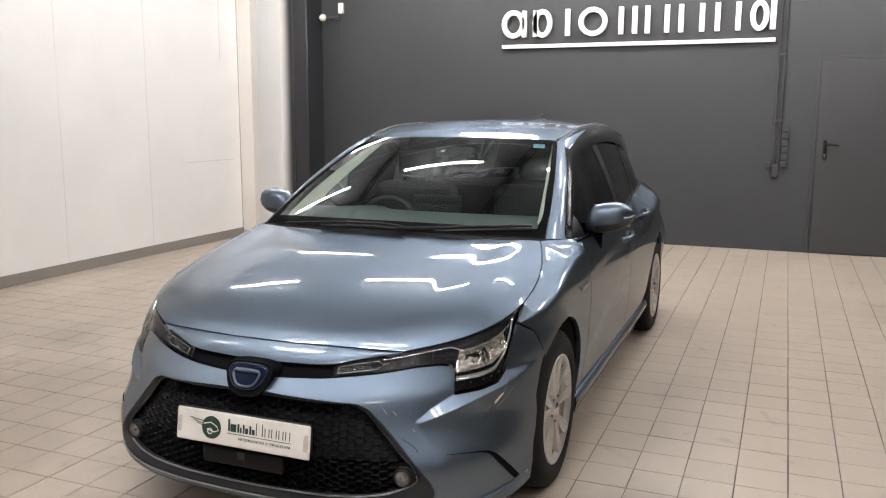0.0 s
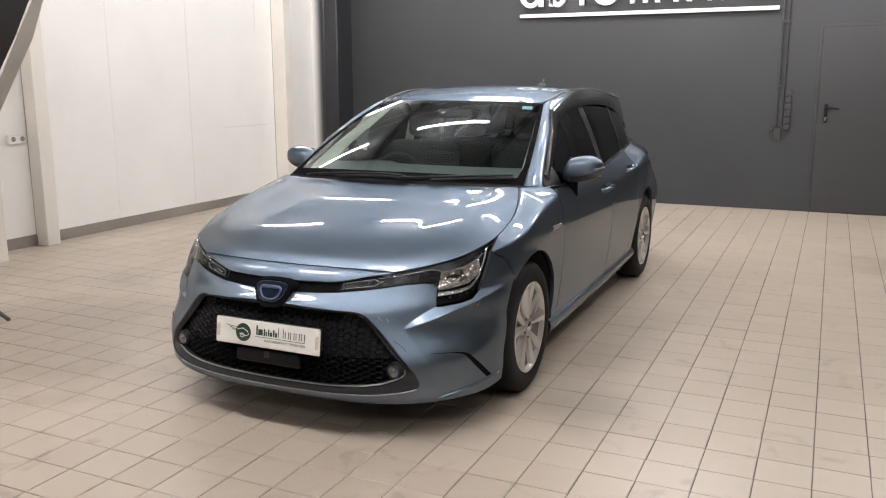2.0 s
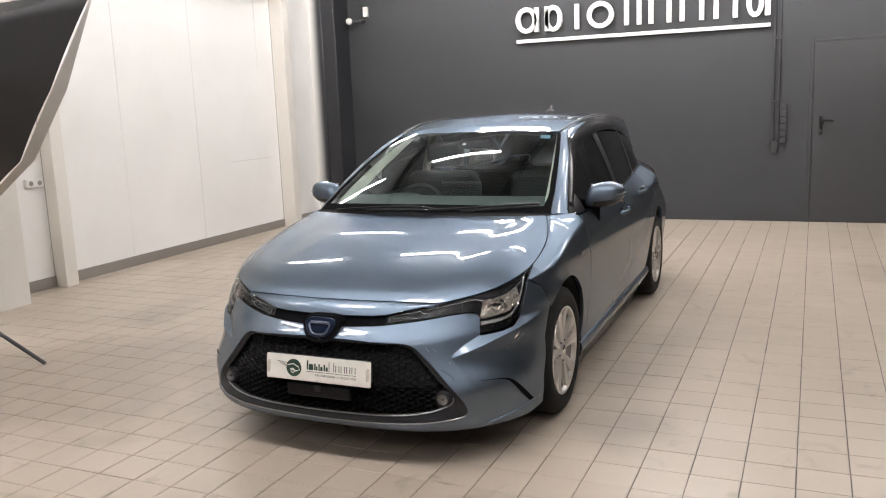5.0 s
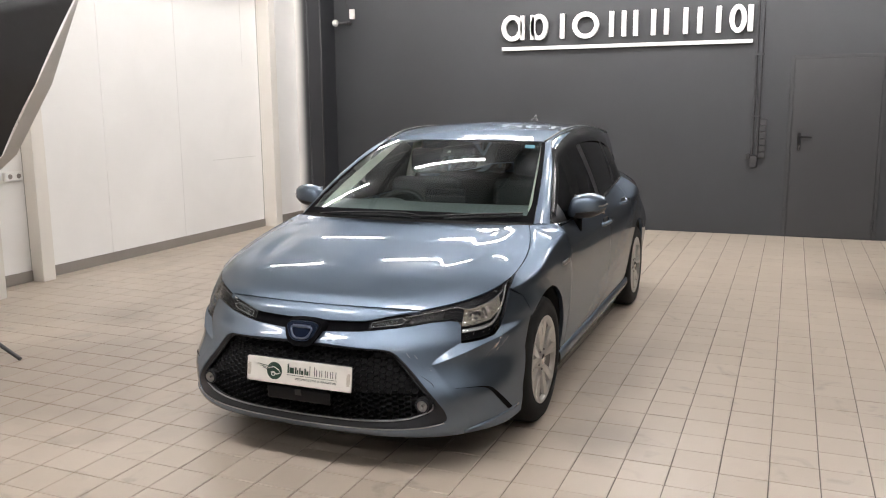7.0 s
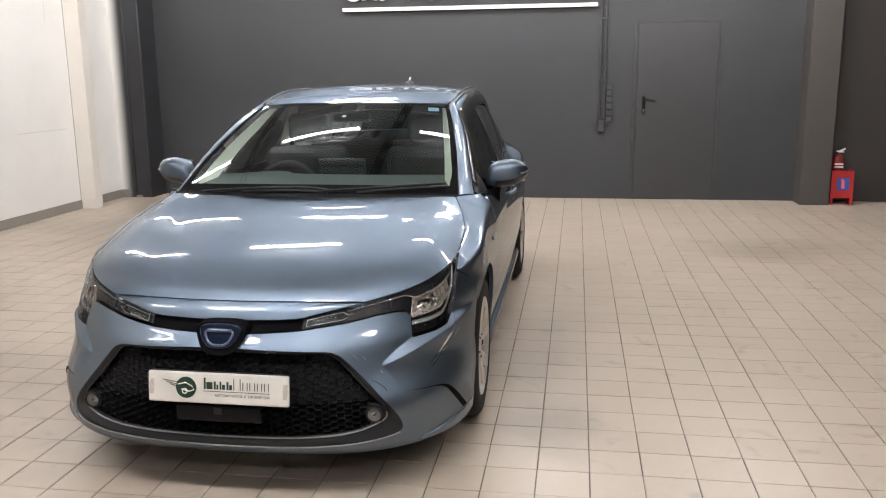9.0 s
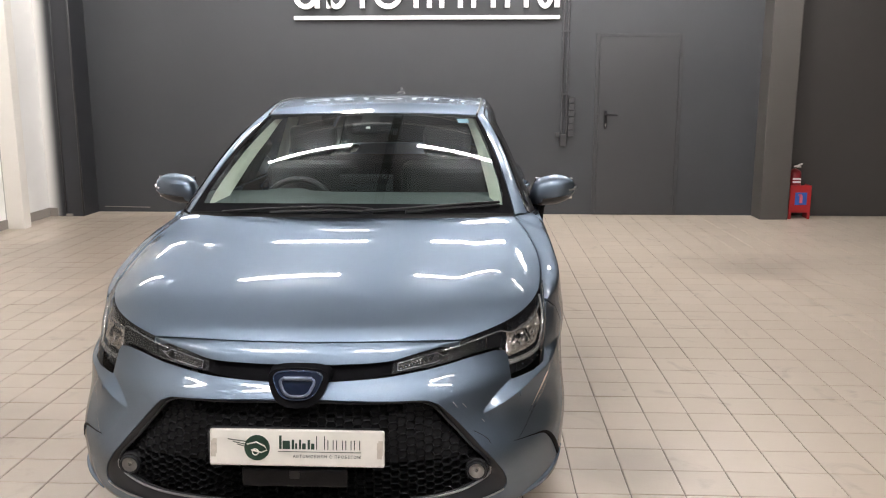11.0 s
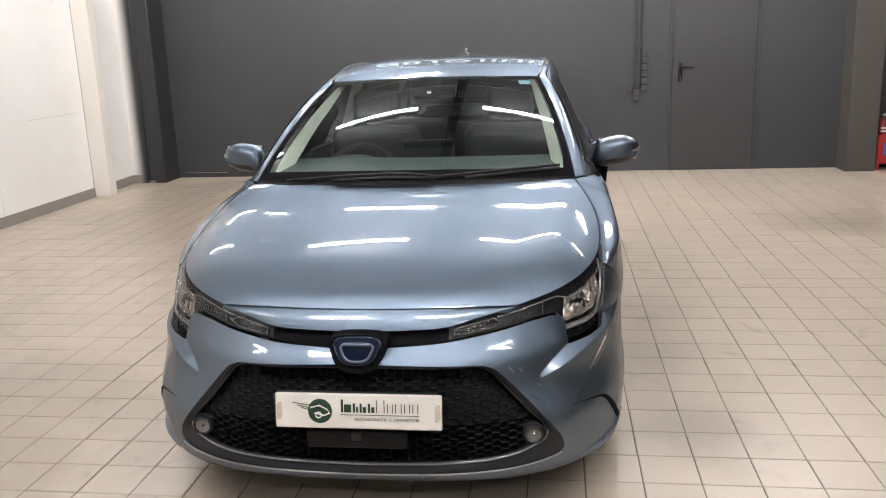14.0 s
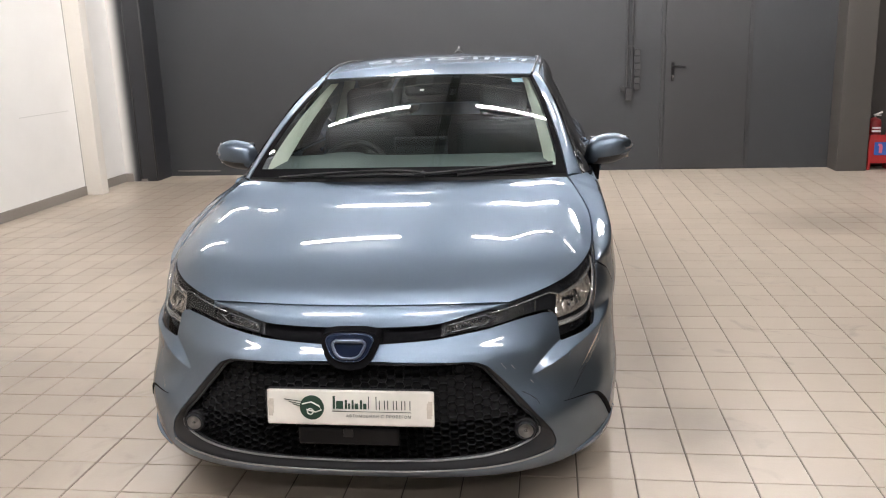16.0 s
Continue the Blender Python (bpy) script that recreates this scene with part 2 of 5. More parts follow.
# ledge high on the white wall between the columns, fine panel seams and an old rub mark
structure("trim_ledge", box(LEFT, -4.265, 2.70, 6.262, 2.985, 3.10, 0.006), M_WHITE_COLUMN, "cream white ledge high along the white wall", "ledge")
M_FAINT = material("faint_seam", (0.70, 0.69, 0.67), 0.7)
for y0, z0, z1 in ((4.70, 0.100, 2.985), (5.93, 2.05, 2.985)):
    part("seam", box(LEFT, LEFT + 0.002, y0, y0 + 0.004, z0, z1), M_FAINT, wall_left)
part("rub_mark", box(LEFT, LEFT + 0.0012, 5.27, 6.13, 0.925, 0.933), M_FAINT, wall_left, "faint grey rub mark")

# piers and columns
structure("pier_back", box(3.735, 4.05, 7.245, BACK, -0.004, CEIL, 0.008), M_PIER, "charcoal painted square pier against the wall", "pier")
structure("column_white_1", box(LEFT, -4.30, 2.56, 2.70, -0.004, CEIL, 0.008), M_WHITE_COLUMN, "slim cream white column against the white wall", "column")
structure("column_white_2", box(LEFT, -4.25, 6.27, 6.41, -0.004, CEIL, 0.008), M_WHITE_COLUMN, "slim cream white column against the white wall", "column")
structure("pier_white", box(LEFT, -4.06, 0.9, 1.965, -0.004, CEIL, 0.01), M_WHITE_COLUMN, "broad cream white pier against the white wall", "pier")
# sprayed edge of the dark paint on the white wall
sprayed = bpy.data.materials.new("sprayed_paint_edge")
sprayed.use_nodes = True
_t = sprayed.node_tree
_b = _t.nodes["Principled BSDF"]
_b.inputs["Roughness"].default_value = 0.55
_g, _x, _r, _m = (_t.nodes.new(k) for k in ("ShaderNodeNewGeometry", "ShaderNodeSeparateXYZ", "ShaderNodeMapRange", "ShaderNodeMix"))
_r.interpolation_type = "SMOOTHSTEP"
_t.links.new(_g.outputs["Position"], _x.inputs[0])
_t.links.new(_x.outputs[0], _r.inputs[0])
_r.inputs[1].default_value, _r.inputs[2].default_value = -4.44, -4.27
_m.data_type = "RGBA"
_t.links.new(_r.outputs[0], _m.inputs[0])
_m.inputs[6].default_value, _m.inputs[7].default_value = (0.80, 0.785, 0.76, 1), (0.021, 0.022, 0.026, 1)
_t.links.new(_m.outputs[2], _b.inputs["Base Color"])
corner = structure("pier_corner", box(LEFT, -4.03, 7.17, BACK, -0.004, CEIL, 0.01), sprayed, "corner pier with a soft sprayed edge between white and charcoal", "pier")

part("edge_bead", cyl((-4.036, 7.176, 0.0), (-4.036, 7.176, CEIL), 0.012, n=14), M_DOOR, corner, smooth=True)
part("edge_bead", cyl((-4.235, 7.170, 0.0), (-4.235, 7.170, CEIL), 0.010, n=14), M_DOOR, corner, smooth=True)
part("foot_strip", box(-4.235, -4.16, 7.150, 7.172, 0.0, 0.03, 0.004), M_SKIRTING, corner)

for nm, y0, y1 in (("baseboard_1", 1.965, 2.556), ("baseboard_2", 2.70, 6.264), ("baseboard_3", 6.41, 7.17)):
    structure(nm, box(LEFT, LEFT + 0.018, y0, y1, 0.0, 0.100, 0.004), M_SKIRTING, "grey skirting strip along the white wall", "baseboard")

structure("baseboard_4", box(LEFT + 0.018, -4.33, 7.152, 7.17, 0.0, 0.100, 0.004), M_SKIRTING, "grey skirting strip round the foot of the pier", "baseboard")

# steel door in the back wall
door = tagged(new("door_1"), "flush charcoal painted steel door with a black lever handle", "door", kind="structure")
part("frame", join(join(box(1.875, 1.913, BACK - 0.012, BACK + 0.01, 0, 2.075, 0.003), box(2.822, 2.86, BACK - 0.012, BACK + 0.01, 0, 2.075, 0.003)),
                   box(1.913, 2.822, BACK - 0.012, BACK + 0.01, 2.04, 2.075, 0.003)), M_DOOR, door)
part("leaf", box(1.919, 2.816, BACK - 0.016, BACK + 0.01, 0.008, 2.034, 0.004), M_DOOR, door)
part("gap", join(box(1.913, 1.919, BACK - 0.006, BACK + 0.01, 0, 2.04), join(box(2.816, 2.822, BACK - 0.006, BACK + 0.01, 0, 2.04), box(1.919, 2.816, BACK - 0.006, BACK + 0.01, 2.034, 2.04))), M_BLACK, door)
for z in (0.17, 1.83):
    part("hinge", cyl((2.823, BACK - 0.02, z - 0.06), (2.823, BACK - 0.02, z + 0.06), 0.011, n=12), M_DOOR, door)
plate = part("escutcheon", box(1.985, 2.022, BACK - 0.028, BACK - 0.016, 1.0, 1.21, 0.008), M_HANDLE, door, "black lock plate")
part("lever", join(cyl((2.004, BACK - 0.028, 1.165), (2.004, BACK - 0.07, 1.165), 0.011, n=14), tube([(2.0, BACK - 0.065, 1.165), (2.06, BACK - 0.068, 1.163), (2.135, BACK - 0.064, 1.155)], 0.0095)), M_HANDLE, plate, "black lever handle")
part("cylinder_lock", join(cyl((2.004, BACK - 0.03, 1.055), (2.004, BACK - 0.04, 1.055), 0.012, n=14), box(1.999, 2.009, BACK - 0.04, BACK - 0.03, 1.02, 1.055)), M_STEEL, plate, "steel lock cylinder")

# conduits with sockets on the back wall
conduit = thing("cable_conduit", "two grey painted conduits running down the charcoal wall", "conduit", at=(1.53, BACK, 0))
for dx in (-0.028, 0.028):
    part("pipe", cyl((dx, -0.016, 0.95), (dx, -0.016, CEIL), 0.014, n=14), M_DOOR, conduit)
for z in (1.4, 2.1, 2.8):
    part("clip", box(-0.05, 0.05, -0.032, 0, z - 0.012, z + 0.012, 0.003), M_DOOR, conduit)
sock = thing("socket_strip", "column of charcoal painted wall sockets beside the conduit", "sockets", at=(1.53, BACK, 0))
for i in range(6):
    z = 0.915 + i * 0.076
    part("socket", box(0.045, 0.115, -0.045, 0, z, z + 0.068, 0.006), M_DOOR, sock)
part("junction_box", box(-0.045, 0.03, -0.05, 0, 0.80, 0.94, 0.008), M_DOOR, sock)
part("side_socket", box(-0.10, -0.05, -0.04, 0, 0.90, 0.96, 0.006), M_DOOR, sock)

# small wall camera with its box
cctv = thing("wall_camera", "small white round camera on a bracket with a cable", "camera", at=(-3.78, BACK, 2.67))
part("bracket", join(cyl((0.0, 0, 0), (0.0, -0.10, 0), 0.02, n=16), cyl((0.0, -0.1, 0), (-0.13, -0.13, -0.01), 0.016, n=12)), M_DOOR, cctv)
b = bmesh.new()
bmesh.ops.create_uvsphere(b, u_segments=20, v_segments=14, radius=0.045, matrix=Matrix.Translation((-0.16, -0.14, 0.0)))
part("ball_head", b, M_SOCKET, cctv, "white ball head", smooth=True)
part("cable", tube([(0.02, -0.02, 0), (0.0, -0.03, 0.12), (-0.06, -0.03, 0.3), (-0.05, -0.02, 0.6)], 0.006), M_BLACK, cctv)
wbox = thing("junction_box", "small white junction box on the charcoal wall", "box", at=(-3.74, BACK, 2.79))
part("housing", box(-0.035, 0.035, -0.045, 0, -0.065, 0.065, 0.008), M_SOCKET, wbox)

# wall socket on the white wall
ws = thing("wall_socket", "white twin wall socket on the white wall", "socket", at=(LEFT, 2.43, 0.97))
part("body", box(0, 0.045, -0.09, 0.09, -0.04, 0.04, 0.008), M_SOCKET, ws)
for y in (-0.045, 0.045):
    part("outlet", cyl((0.03, y, 0), (0.048, y, 0), 0.022, n=16), M_SKIRTING, ws)

# sign on the back wall: plain raised white shapes over a bar
sign = thing("wall_sign", "raised white sign shapes above a white bar on charcoal wall", "sign", at=(-1.57, BACK, 2.25))


def upright(x0, x1, z0, z1):
    return box(x0, x1, -0.075, -0.03, z0, z1, 0.004)


def ring_shape(x, z, rx, rz, w):
    bmr = bmesh.new()
    n = 40
    rows = []
    for i in range(n):
        a = 2 * math.pi * i / n
        c, s = math.cos(a), math.sin(a)
        rows.append([bmr.verts.new(p) for p in ((x + rx * c, -0.075, z + rz * s), (x + (rx - w) * c, -0.075, z + (rz - w) * s), (x + (rx - w) * c, -0.03, z + (rz - w) * s), (x + rx * c, -0.03, z + rz * s))])
    for i in range(n):
        p, q = rows[i], rows[(i + 1) % n]
        for j in range(4):
            bmr.faces.new((p[j], p[(j + 1) % 4], q[(j + 1) % 4], q[j]))
    bmesh.ops.recalc_face_normals(bmr, faces=bmr.faces[:])
    return bmr


part("bar", box(0.0, 3.02, -0.06, -0.02, -0.022, 0.022, 0.004), M_SIGN, sign)
Z0, Z1 = 0.105, 0.405
for cx, rx in ((0.14, 0.14), (1.08, 0.165), (0.49, 0.115), (2.85, 0.095)):
    part("ring", ring_shape(cx, (Z0 + Z1) / 2, rx, 0.16, 0.056), M_SIGN, sign)
for x0, w in ((0.245, 0.056), (0.38, 0.056), (0.76, 0.056), (1.37, 0.056), (1.52, 0.056), (1.66, 0.056), (1.87, 0.056), (2.02, 0.056), (2.24, 0.056), (2.40, 0.056), (2.61, 0.056), (2.955, 0.06)):
    part("block", upright(x0, x0 + w, Z0, Z1), M_SIGN, sign)

# fire extinguisher on its red stand
stand = thing("extinguisher_stand", "red sheet metal floor stand with a blue label", "stand", at=(4.19, 7.30, 0))
bs = box(-0.12, 0.12, -0.012, 0.0, 0.075, 0.385, 0.003)
bs = join(bs, box(-0.12, -0.108, 0.0, 0.18, 0.0, 0.385, 0.003))
bs = join(bs, box(0.108, 0.12, 0.0, 0.18, 0.0, 0.385, 0.003))
bs = join(bs, box(-0.108, 0.108, 0.0, 0.18, 0.075, 0.087, 0.002))
part("body", bs, M_RED, stand)
part("foot", box(-0.12, -0.088, -0.012, 0.0, 0.0, 0.075, 0.002), M_RED, stand)
part("foot", box(0.088, 0.12, -0.012, 0.0, 0.0, 0.075, 0.002), M_RED, stand)
part("label", box(-0.060, 0.072, -0.0155, -0.012, 0.165, 0.305), M_BLUE, stand, "square blue label")
part("symbol", join(box(-0.012, 0.022, -0.018, -0.0155, 0.185, 0.275, 0.006), box(-0.022, 0.012, -0.0178, -0.0155, 0.268, 0.288, 0.003)), M_PINK, stand, "pink symbol")
ext = thing("fire_extinguisher", "dark red fire extinguisher standing in a red stand", "extinguisher", at=(4.145, 7.39, 0.087))
part("cylinder", lathe([(0.0, 0.0), (0.066, 0.0), (0.071, 0.01), (0.071, 0.42), (0.062, 0.452), (0.035, 0.468), (0.02, 0.474), (0.02, 0.48), (0.0, 0.48)], 32), M_DARK_RED, ext, smooth=True)
part("label", box(-0.045, 0.045, -0.0735, -0.069, 0.325, 0.345), M_PAPER, ext)
part("label", box(-0.045, 0.045, -0.0735, -0.069, 0.36, 0.378), M_PAPER, ext)
part("valve", cyl((0, 0, 0.48), (0, 0, 0.50), 0.018, n=14), M_STEEL, ext)
part("lever", join(tube([(-0.015, 0, 0.50), (0.03, 0, 0.512), (0.075, 0, 0.535)], 0.011), box(0.0, 0.065, -0.01, 0.01, 0.492, 0.504, 0.003)), M_SOCKET, ext, "pale squeeze lever")
# thin pale cable at the foot of the back wall
cable = thing("floor_cable", "thin pale cable along the foot of the charcoal wall", "cable", at=(0, 0, 0))
part("line", tube([(-3.95, BACK - 0.008, 0.064), (-3.7, BACK - 0.008, 0.060), (-3.40, BACK - 0.008, 0.056)], 0.004, 8), M_SKIRTING, cable, smooth=True)

# photographic umbrella on a light stand
umb = thing("light_stand_umbrella", "black photo umbrella with pale lining on a light stand", "photo umbrella")
RIM = [(-1.52, 0.48, 2.18), (-1.855, 0.445, 1.69), (-2.22, 0.50, 1.30), (-2.75, 0.65, 1.05), (-3.1, 0.75, 1.4), (-3.1, 0.75, 2.05), (-2.4, 0.62, 2.20)]
APEX = Vector((-2.75, 0.10, 1.85))


def canopy(shift, bulge):
    bmc = bmesh.new()
    rim = [Vector(p) + Vector(shift) for p in RIM]
    k = len(rim)
    cols = []
    for i in range(k):
        a, b2 = rim[i], rim[(i + 1) % k]
        for f in np.linspace(0, 1, 7)[:-1]:
            e = a.lerp(b2, f)
            e = e.lerp(APEX, 0.008 * math.sin(math.pi * f) * (0 if i >= k - 2 else 1))
            cols.append(e)
    rows = []
    for g in np.linspace(0, 1, 9):
        rows.append([bmc.verts.new(e.lerp(APEX, g) + Vector((0.0, -1, 0.1)) * bulge * 4 * g * (1 - g)) for e in cols])
    for p, q in zip(rows, rows[1:]):
        for j in range(len(cols)):
            bmc.faces.new((p[j], p[(j + 1) % len(cols)], q[(j + 1) % len(cols)], q[j]))
    return bmc


part("canopy", canopy((0, 0, 0), 0.09), M_CLOTH, umb, "wrinkled black nylon canopy", smooth=True)
b = bmesh.new()
pr, qr = [], []
for (x, y, z), k in zip(RIM, (0.15, 1.0, 0.9, 0.8, 0.6, 0.4, 0.1)):
    pr.append(b.verts.new((x - 0.004, y + 0.012, z)))
    qr.append(b.verts.new((x + 0.012 * k, y + 0.10 * k, z)))
for i in range(len(RIM)):
    b.faces.new((pr[i], pr[(i + 1) % len(RIM)], qr[(i + 1) % len(RIM)], qr[i]))
bmesh.ops.subdivide_edges(b, edges=b.edges[:], cuts=3, use_grid_fill=True)
lining = part("lining", b, M_LINING, umb, "pale cloth lining at the rim", smooth=True)
part("pole", cyl((-3.35, 0.60, 0.30), (-2.95, 0.40, 1.9), 0.013, n=12), M_BLACK, umb)
for e in ((-2.475, 0.705, 0.012), (-3.75, 0.05, 0.012), (-3.9, 1.1, 0.012)):
    part("leg", tube([(-3.35, 0.60, 0.50), e], 0.013), M_BLACK, umb)

# ceiling tube lamps
lamp0 = None
for x, y in LAMPS:
    if lamp0 is None:
        lamp0 = thing("tube_lamp", "linear white tube lamp under the grey ceiling", "lamp", group="ceiling tube lamps", at=(x, y, CEIL - 0.10))
        part("housing", box(-0.61, 0.61, -0.03, 0.03, 0.035, 0.07, 0.008), M_LAMP_BODY, lamp0)
        part("tube", cyl((-0.60, 0, 0.0), (0.60, 0, 0.0), 0.026, n=14), M_TUBE, lamp0, "glowing tube")
        for hx in (-0.5, 0.5):
            part("hanger", cyl((hx, 0, 0.06), (hx, 0, 0.10), 0.004, n=6), M_STEEL, lamp0)
    else:
        copy_thing(lamp0, pose(x, y, CEIL - 0.10))

# dark cable trays along the ceiling and two thin pipes across it
tray0 = None
for x in (-2.25, -0.05, 2.15):
    if tray0 is None:
        tray0 = thing("cable_tray", "dark ladder cable tray hung under the grey ceiling", "cable tray", group="ceiling cable trays", at=(x, 1.2, CEIL - 0.17))
        for dx in (-0.05, 0.05):
            part("rail", box(dx - 0.012, dx + 0.012, -6.0, 6.2, -0.02, 0.03, 0.003), M_TRAY, tray0)
        for k in range(24):
            y = -5.75 + k * 0.52
            part("rung", box(-0.038, 0.038, y - 0.16, y + 0.16, -0.012, 0.006, 0.002), M_TRAY, tray0)
        for y in (-4.5, -1.5, 1.5, 4.5):
            part("hanger", cyl((0, y, 0.0), (0, y, 0.17), 0.006, n=8), M_TRAY, tray0)
    else:
        copy_thing(tray0, pose(x, 1.2, CEIL - 0.17))
for y in (4.42, 4.78):
    pipe = thing("ceiling_pipe", "thin pale pipe running across the ceiling", "pipe", at=(0, y, CEIL - 0.045))
    part("pipe", cyl((LEFT, 0, 0), (RIGHT, 0, 0), 0.016, n=12), M_LAMP_BODY, pipe, smooth=True)
    for x in (-3.6, -1.7, 0.5, 2.6, 4.6):
        part("clip", box(x - 0.012, x + 0.012, -0.024, 0.024, 0.0, 0.045, 0.002), M_STEEL, pipe)

# ---- the car: x across, y back from its nose, z up ----
def paint_material():
    """Metal flakes with a soft lobe under a clear coat; each flake patch has its own shade."""
    m = bpy.data.materials.new("blue_grey_metallic_paint")
    m.use_nodes = True
    t = m.node_tree
    n, l = t.nodes, t.links
    n.remove(n["Principled BSDF"])
    co, vo, mr, mx, sep = (n.new("ShaderNode" + k) for k in ("TexCoord", "TexVoronoi", "MapRange", "Mix", "SeparateColor"))
    vo.inputs["Scale"].default_value = 900
    l.new(co.outputs["Object"], vo.inputs["Vector"])
    l.new(vo.outputs["Color"], sep.inputs[0])
    l.new(sep.outputs[0], mr.inputs[0])
    mx.data_type = "RGBA"
    l.new(mr.outputs[0], mx.inputs[0])
    mx.inputs[6].default_value, mx.inputs[7].default_value = (0.133, 0.172, 0.227, 1), (0.166, 0.212, 0.276, 1)
    flake, ground, body = n.new("ShaderNodeBsdfAnisotropic"), n.new("ShaderNodeBsdfDiffuse"), n.new("ShaderNodeMixShader")
    flake.distribution = "BECKMANN"
    flake.inputs["Roughness"].default_value = 0.51
    ground.inputs["Color"].default_value = (0.060, 0.074, 0.092, 1)
    l.new(mx.outputs[2], flake.inputs["Color"])
    body.inputs[0].default_value = 0.88
    l.new(ground.outputs[0], body.inputs[1])
    l.new(flake.outputs[0], body.inputs[2])
    coat, fres, both = n.new("ShaderNodeBsdfAnisotropic"), n.new("ShaderNodeFresnel"), n.new("ShaderNodeMixShader")
    coat.inputs["Roughness"].default_value = 0.02
    fres.inputs["IOR"].default_value = 1.5
    l.new(fres.outputs[0], both.inputs[0])
    l.new(body.outputs[0], both.inputs[1])
    l.new(coat.outputs[0], both.inputs[2])
    l.new(both.outputs[0], n["Material Output"].inputs["Surface"])
    return m


M_PAINT = paint_material()
M_GLASS = glass("windscreen_glass", (0.50, 0.62, 0.60), 1.50)
M_DARK_GLASS = glass("privacy_glass", (0.016, 0.019, 0.018), 1.20)
M_DARK_PANEL = material("dark_pillar_panel", (0.010, 0.011, 0.012), 0.3)
M_LENS = glass("clear_lens", (0.88, 0.89, 0.90), 1.22)
M_GLOSS_BLACK = material("gloss_black", (0.010, 0.010, 0.012), 0.10, coat=0.5)
M_SATIN = material("satin_dark_grey", (0.022, 0.023, 0.027), 0.40, metal=0.3)
M_CHROME = material("chrome", (0.80, 0.80, 0.80), 0.09, metal=1.0)
M_REFLECTOR = material("lamp_reflector", (0.34, 0.305, 0.27), 0.16, metal=0.85, bump=1.0, bump_scale=38, vary=0.9, scale=30)
M_FACETS = material("lamp_facets", (0.58, 0.52, 0.46), 0.12, metal=0.75, bump=0.5, bump_scale=90)
M_LAMP_BASE = material("lamp_housing", (0.016, 0.016, 0.018), 0.25)
M_BLADE = material("lamp_blade", (0.74, 0.73, 0.71), 0.14, metal=0.75, coat=0.6, bump=0.6, bump_scale=60, vary=0.5, scale=40)
M_CHAMBER = material("lamp_chamber", (0.06, 0.058, 0.056), 0.2, metal=0.6, bump=1.0, bump_scale=70, vary=0.6, scale=50)
M_DRL = material("daylight_strip", (0.10, 0.098, 0.094), 0.15, metal=0.6, bump=1.0, bump_scale=140, vary=1.0, scale=90)
M_TYRE = material("tyre_rubber", (0.008, 0.008, 0.008), 0.78, spec=0.3, vary=0.3, scale=12, bump=0.3, bump_scale=120)
M_STRIP = material("satin_strip", (0.34, 0.34, 0.35), 0.28, metal=1.0)
M_RIM_GREY = material("wheel_grey", (0.20, 0.195, 0.19), 0.35, metal=0.7, vary=0.2, scale=14)
M_RIM = material("silver_wheel_paint", (0.62, 0.60, 0.575), 0.30, metal=0.8, coat=0.4, vary=0.15, scale=16)
M_MESH = material("grille_black", (0.012, 0.012, 0.0135), 0.5, spec=0.15, bump=0.3, bump_scale=180)
M_BAND = material("grille_band_black", (0.009, 0.009, 0.010), 0.7, spec=0.1)
M_FRIT = material("printed_black", (0.006, 0.006, 0.007), 0.85, spec=0.03)
M_WIPER = material("wiper_black", (0.010, 0.010, 0.011), 0.5, spec=0.2)
M_GUARD = material("smoked_plastic", (0.005, 0.005, 0.006), 0.25, spec=0.12)
M_SCUFF = material("pale_scuff", (0.42, 0.43, 0.45), 0.7)
M_RIM_DARK = material("wheel_barrel", (0.07, 0.07, 0.07), 0.45, metal=0.6)
M_DASH = material("dark_grey_dashboard", (0.105, 0.122, 0.118), 0.6, bump=0.3, bump_scale=200)
M_SEAT = material("dark_seat_fabric", (0.020, 0.023, 0.023), 0.85, spec=0.08, vary=0.2, scale=20, bump=0.3, bump_scale=150)
M_TRIM = material("cream_pillar_trim", (0.85, 0.83, 0.70), 0.7, bump=0.1, bump_scale=120)
M_PLATE = material("ivory_plate", (0.84, 0.81, 0.76), 0.35, vary=0.06, scale=14, stain=0.25, stain_scale=11)
M_STAINED = material("stained_ivory", (0.62, 0.565, 0.50), 0.5, vary=0.4, scale=60)
M_GREEN = material("dark_green_print", (0.014, 0.045, 0.028), 0.5)
M_INK = material("black_print", (0.02, 0.03, 0.026), 0.5)
M_EMBLEM = material("deep_blue_emblem", (0.003, 0.008, 0.026), 0.35, coat=0.1, spec=0.25)
M_BADGE = material("brushed_badge", (0.17, 0.20, 0.27), 0.3, metal=0.9)
M_BADGE_RIM = material("blue_badge_rim", (0.05, 0.075, 0.13), 0.2, metal=0.8)
M_STICKER = material("pale_blue_sticker", (0.25, 0.48, 0.62), 0.5)
M_RED_LENS = material("red_lens", (0.045, 0.004, 0.005), 0.12, coat=1.0)
M_SCUTTLE = material("scuttle_black", (0.010, 0.010, 0.011), 0.65, bump=0.2, bump_scale=150)
M_UNDER = material("underbody_black", (0.012, 0.012, 0.012), 0.8)


